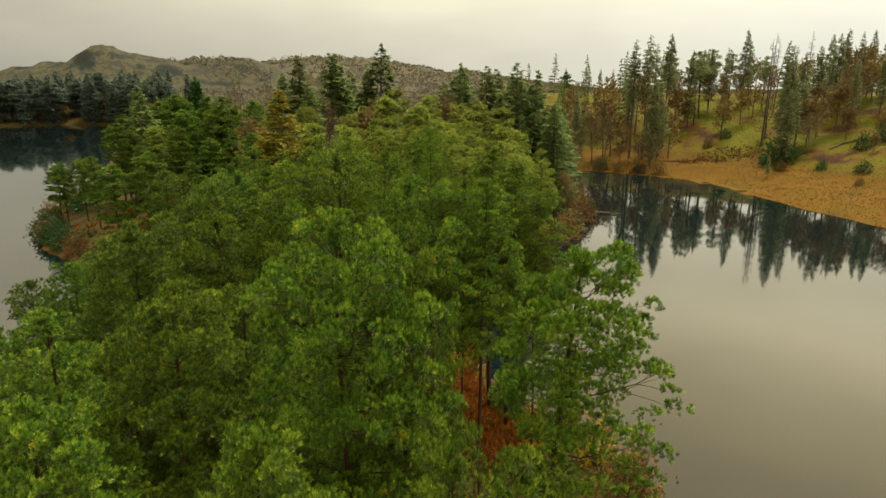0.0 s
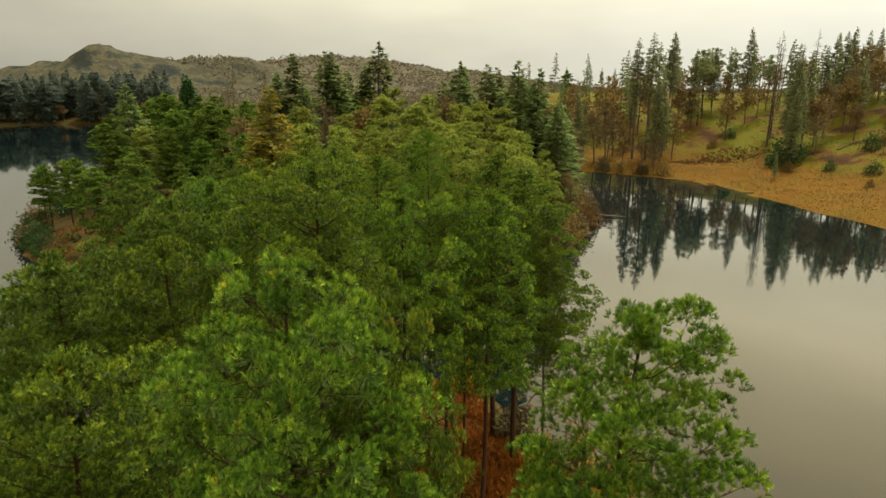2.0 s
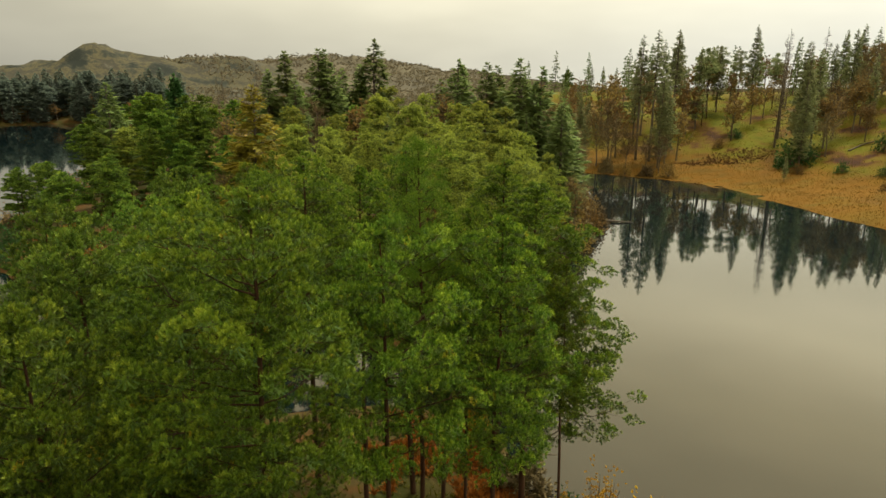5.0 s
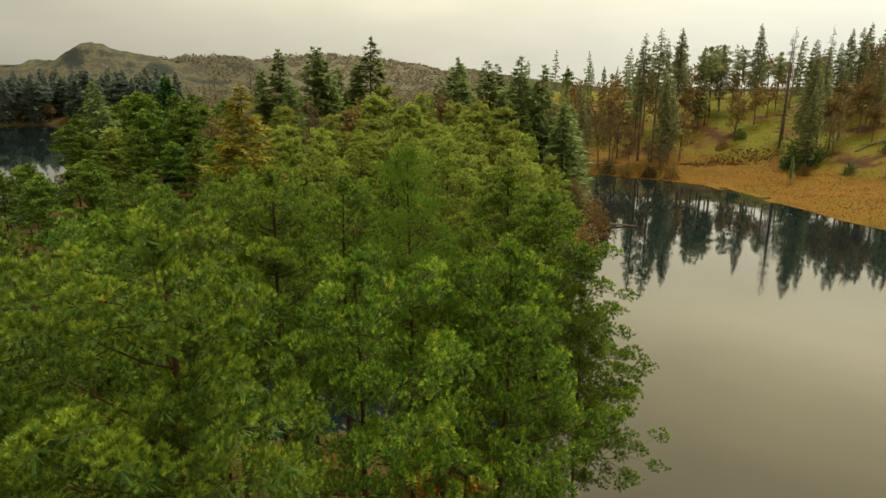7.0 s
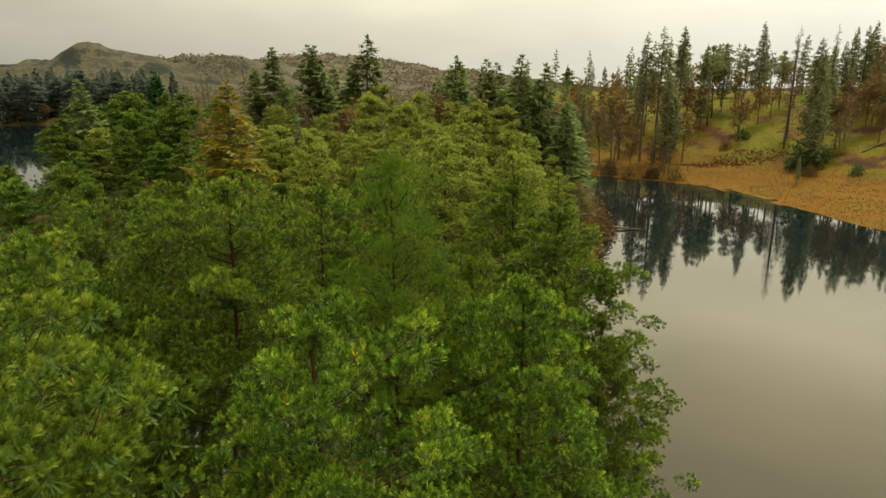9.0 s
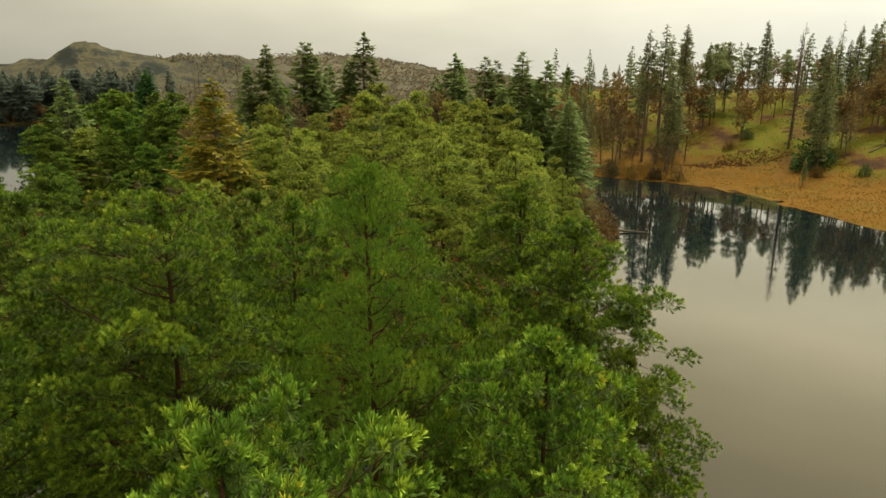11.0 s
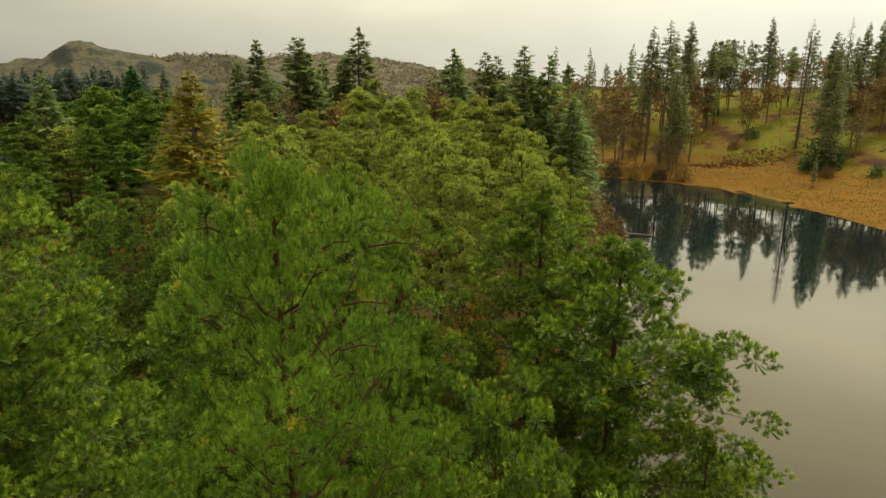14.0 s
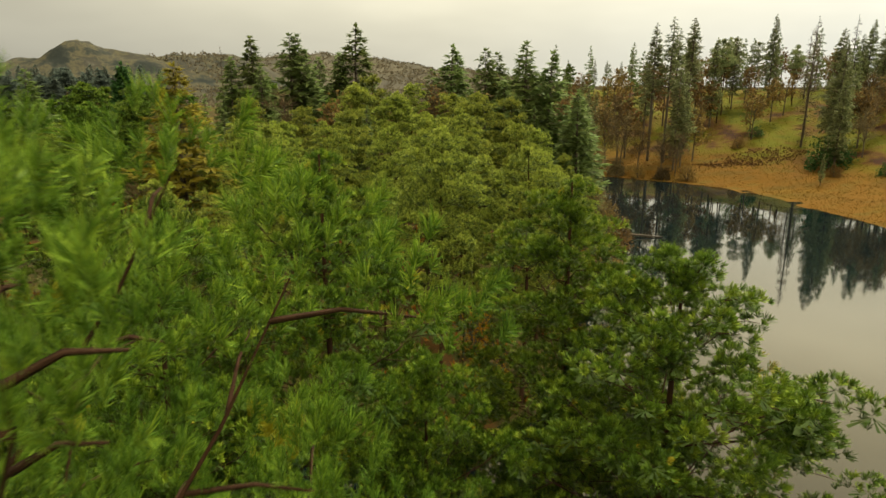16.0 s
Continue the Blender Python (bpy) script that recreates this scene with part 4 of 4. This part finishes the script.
# ---- the wooded bank across the arm ----
# x, y, tip, kind (spruces)
BANK_TALL = [(74.7, 210, 41, 3), (114, 240, 45.6, 0), (137.8, 227, 42.8, 1), (144, 228, 41.5, 1), (63.4, 195.7, 39.6, 3), (68, 203, 37.5, 3), (60.3, 199, 38.5, 3), (78, 219, 42, 3), (63, 187, 27, 0), (66, 190, 26, 1),
             (42, 196, 22, 0), (45, 200, 21, 2), (56.6, 292, 34.3, 2), (66, 285, 34, 2), (70, 282, 33.5, 3), (74, 276, 33, 2), (64, 215, 34, 2), (88, 224, 37, 0), (100, 236, 38.5, 1), (84, 158, 8, 0),
             (93, 168, 24, 0), (97, 176, 32, 1), (100, 182, 35.5, 1), (106, 186, 34, 0), (132, 222, 38, 1), (150, 232, 38, 0), (160, 240, 40, 1), (128, 206, 41, 1), (134, 212, 43, 0), (141, 215, 42.5, 2), (148, 220, 43.5, 0), (154, 222, 42, 1), (137, 196, 37, 0), (145, 203, 40, 1), (124, 190, 33, 2), (160, 226, 44, 2), (128, 178, 26, 0), (52, 245, 27, 2), (49, 262, 29, 2), (36, 250, 26, 1), (30, 240, 25, 2)]
for x, y, tip, n in BANK_TALL:
    stand(bank_trees[n], x, y, tip, rnd.uniform(0, TURN), 1.0 if n != 3 else 1.1, 28)
for x, y, tip in [(91, 226, 37), (95, 232, 36.5), (108, 238, 37), (120, 236, 36), (104, 246, 39), (118, 232, 34), (83, 230, 35)]:
    stand(bank_pine, x, y, tip, rnd.uniform(0, TURN), 0.9)
for x, y, tip in [(124, 236, 41), (104, 200, 40.5), (118, 205, 41.5), (111, 200, 37), (99, 192, 38)]:
    stand(larches[1], x, y, tip, rnd.uniform(0, TURN), 0.9, 24)
for x, y, tip, n in [(50, 190, 14, 1), (54, 188, 13, 2), (58, 182, 11, 1), (61, 180, 10, 3), (47, 194, 17, 2), (52, 200, 19, 1), (56, 206, 22, 0), (70, 200, 20, 2), (38, 200, 15, 1), (33, 204, 16, 3), (40, 212, 20, 0), (48, 216, 22, 2),
                     (92, 205, 21, 0), (96, 214, 23, 2), (104, 218, 26, 0), (110, 222, 27, 1), (88, 236, 34, 3), (98, 240, 36, 1), (106, 180, 22, 0), (112, 186, 25, 2), (116, 178, 20, 0), (102, 172, 17, 1), (120, 190, 27, 0),
                     (126, 196, 31, 1), (132, 200, 34, 3), (138, 208, 38, 1), (146, 214, 39, 3), (122, 172, 18, 0), (130, 176, 22, 2), (112, 160, 13, 0), (118, 154, 12, 2), (124, 160, 15, 0), (130, 150, 14, 2), (136, 168, 22, 1),
                     (84, 222, 28, 2), (76, 232, 31, 1), (70, 226, 30, 2), (60, 232, 27, 0), (66, 245, 30, 1), (76, 250, 32, 2), (150, 200, 36, 1), (158, 215, 40, 3), (140, 186, 30, 2), (44, 230, 22, 1), (36, 226, 20, 2), (28, 215, 18, 0)]:
    stand(leafy[n] if y < 205 else rough_trees[3], x, y, tip, rnd.uniform(0, TURN), 1.0, 15)
for x, y, s, n in [(93, 171, 2.3, 0), (97, 172, 1.7, 0), (102, 148, 1.0, 0), (57, 178, 1.0, 1), (62, 175, 1.3, 3), (52, 181, 1.0, 3), (48, 186, 1.1, 1), (96, 140, 0.6, 3), (108, 143, 1.2, 3), (112, 140, 1.0, 0), (90, 163, 0.8, 3), (98, 158, 0.8, 0), (94, 206, 1.1, 0), (86, 200, 0.9, 3), (120, 168, 1.6, 0), (113, 166, 1.3, 0), (127, 172, 1.7, 3), (122, 150, 1.2, 3), (116, 148, 1.0, 3)]:
    ob = stand(shrubs[n], x, y, None, rnd.uniform(0, TURN))
    ob.scale = (s, s, s * rnd.uniform(0.8, 1.1))

placed = [(x, y) for x, y, *_ in BANK_TALL]
while len(placed) < 100:
    x, y = fill.uniform(28, 215), fill.uniform(186, 330)
    if ground_z(x, y) < 1.5 or x / y > 0.74 or (84 < x < 150 and y < 228) or min(math.hypot(x - a, y - b) for a, b in placed) < 6.5:
        continue
    placed.append((x, y))
    z, n = ground_z(x, y), fill.choice((0, 0, 1, 1, 2, 3, 3))
    stand(rough_trees[n], x, y, z + (fill.uniform(15, 22) if n < 2 else fill.uniform(12, 16)), fill.uniform(0, TURN), 1.0, rough_high[n])

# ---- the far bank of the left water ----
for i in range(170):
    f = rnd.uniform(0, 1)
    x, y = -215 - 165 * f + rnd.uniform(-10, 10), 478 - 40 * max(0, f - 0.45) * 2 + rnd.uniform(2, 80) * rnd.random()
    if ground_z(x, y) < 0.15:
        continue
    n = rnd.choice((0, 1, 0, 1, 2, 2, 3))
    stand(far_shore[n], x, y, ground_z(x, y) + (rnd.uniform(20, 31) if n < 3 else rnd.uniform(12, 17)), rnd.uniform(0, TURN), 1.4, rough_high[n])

# ---- undergrowth on the islet ----
for x, y, s, n in [(8.2, 36.2, 1.0, 2), (9.6, 33.5, 1.2, 2), (6.2, 36.5, 0.7, 2), (11, 31, 0.8, 2), (5.4, 34.6, 0.8, 2), (10.4, 29.5, 1.0, 3), (4.9, 40.3, 0.7, 1), (6.8, 37.4, 0.5, 0), (3.2, 66, 0.8, 2), (5.2, 68, 0.7, 2), (-14, 62, 0.8, 1), (-6, 63.5, 0.7, 3), (8, 66, 0.6, 3), (1.6, 48.0, 1.1, 2), (2.6, 46.6, 0.9, 2), (3.6, 72, 1.2, 2)]:
    ob = stand(shrubs[n], x, y, None, rnd.uniform(0, TURN))
    ob.scale = (s, s, s * rnd.uniform(0.9, 1.2))

for proto in (*fine_pines, *pines, *under, cone, lone, over, *far_pines, *mid_pines, *deep_pines, *rough_trees, *far_shore[:3], *bank_trees, bank_pine, *spruces, *larches, cypress, *leafy, *shrubs):
    remove(proto)


def carpet(name, material, count, region, inside, size, width, label, category, seed, upright=0.8, per=5):
    """Blades of plants on the ground, past counting, as one object."""
    rng = np.random.default_rng(seed)
    x0, x1, y0, y1 = region
    p = np.stack([rng.uniform(x0, x1, count), rng.uniform(y0, y1, count)], 1)
    z = land(p[:, 0], p[:, 1])
    keep = inside(p[:, 0], p[:, 1], z, rng)
    p = np.column_stack([p, z])[keep]
    way = unit(rng.normal(size=p.shape) * 0.5 + [0, 0, upright])
    return tagged(new(name, mesh_np(name, *blades(rng, p, way, per, size, width, 0.8), material)), label, category, kind="stuff")


carpet("bracken", BRACKEN, 5200, (-9, 6, 30, 51), lambda x, y, z, r: (z > 0.25) & (waves(x, y, 9, 5) + (x + 1) * 0.12 > -0.1), 0.65, 0.13, "rust-orange dead bracken under pines", "bracken", 1, 0.5, 7)
carpet("woodland_bracken", BRACKEN, 7000, (-60, 26, 62, 130), lambda x, y, z, r: (z > 0.25) & (waves(x, y, 16, 8) > 0.05), 0.8, 0.2, "rust-brown bracken on the woodland floor", "bracken", 2, 0.5, 5)
carpet("undergrowth", PINE_HAZED, 5200, (-60, 26, 62, 130), lambda x, y, z, r: (z > 0.25) & (waves(x, y, 14, 18) > -0.1), 0.9, 0.34, "low green undergrowth below the trees", "undergrowth", 7, 0.6, 5)
carpet("hill_bracken", HEATHER, 3600, (64, 104, 176, 200), lambda x, y, z, r: ((x - 83) / 14) ** 2 + ((y - 188) / 7.5) ** 2 < (1 + 0.7 * waves(x, y, 9, 31)) * r.uniform(0.2, 1.2, len(x)), 0.6, 0.22, "dark purple-brown bracken patch on the bank", "bracken", 9, 0.5, 4)
carpet("sedge", SEDGE, 60000, (24, 150, 95, 205), lambda x, y, z, r: (z > 0.02) & (z < 3.4 + 1.5 * r.normal(size=len(x))) & (x > 30), 0.3, 0.1, "orange autumn sedge along the lake shore", "sedge", 3, 1.2, 2)
carpet("grass", GRASS, 30000, (34, 170, 110, 260), lambda x, y, z, r: (z > 2.6) & (x > 34), 0.4, 0.1, "yellow-green rough grass on the bank", "grass", 4, 1.2, 2)
carpet("islet_grass", GRASS, 5000, (-22, 12, 5, 50), lambda x, y, z, r: z > 0.1, 0.35, 0.07, "mossy green grass on the islet floor", "grass", 5, 1.0, 4)


def far_wood():
    """The bare woods on the fell and the moor, too far to tell single trees."""
    rng = np.random.default_rng(6)
    p = np.stack([rng.uniform(-800, 560, 90000), rng.uniform(560, 1520, 90000)], 1)
    z = land(p[:, 0], p[:, 1])
    wood = waves(p[:, 0], p[:, 1], 230, 21)
    keep = ((wood + 0.0012 * (p[:, 1] - 950) > 0.05) | (z < 30)) & ~((p[:, 0] < -400) & (z > 40))
    p = np.column_stack([p, z - 0.5])[keep]
    d = unit(rng.normal(size=p.shape) * 0.2 + [0, 0, 1])
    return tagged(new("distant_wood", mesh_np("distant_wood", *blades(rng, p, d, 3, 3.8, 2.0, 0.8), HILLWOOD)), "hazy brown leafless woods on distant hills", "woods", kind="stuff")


far_wood()


def fallen(name, points, radii, stubs, label, category, seed):
    """A fallen or dead stem with the stubs of its limbs."""
    rng = np.random.default_rng(seed)
    thing = new(name)
    pts = np.array(points, float)
    thing.location = pts[0]
    pts = pts - pts[0]
    part("stem", mesh_np(name + "_stem", *tube(pts, radii, 8), BARK, True), thing)
    for _ in range(stubs):
        b = along(pts, rng.uniform(0.25, 0.98))
        e = b + unit(rng.normal(size=3) + [0, 0, 0.6]) * rng.uniform(0.6, 1.6)
        part("limb", mesh_np(name + "_limb", *tube([b, (b + e) / 2 + rng.normal(size=3) * 0.08, e], [0.05, 0.035, 0.012], 5), BARK, True), thing)
    return tagged(thing, label, category)


def on(x, y, up=0.0):
    return (x, y, max(ground_z(x, y), 0.0) + up)


fallen("fallen_trunk", [on(26.0, 117.5, 0.3), on(28.5, 117.2, 0.35), (31.5, 116.6, 0.25), (34.5, 116.2, 0.1)], [0.28, 0.24, 0.17, 0.08], 7, "dead grey tree fallen from the shore into the lake", "fallen tree", 3)
fallen("fallen_trunk", [on(108, 172, 0.15), on(113, 174, 0.3), on(118, 176, 0.3)], [0.24, 0.2, 0.1], 4, "mossy fallen trunk lying across the grassy bank", "fallen tree", 4)
fallen("dead_larch", [on(121, 229, -0.3), on(121.2, 229, 6), on(121.8, 229, 13), on(122.9, 229, 21)], [0.26, 0.2, 0.14, 0.04], 26, "leaning dead larch stem with bare short limbs", "dead tree", 5)
fallen("birch_tree", [on(118, 140, -0.2), on(118.2, 140, 3.5), on(118.1, 140, 8)], [0.16, 0.13, 0.06], 9, "slender pale birch stem on the bank", "birch tree", 6)
fallen("dead_shrub", [on(4.7, 41.2, -0.1), on(5.3, 41.4, 1.6), (6.3, 41.5, 2.9), (7.6, 41.4, 3.9)], [0.09, 0.07, 0.05, 0.02], 16, "leafless shrub leaning over the lake", "shrub", 8)
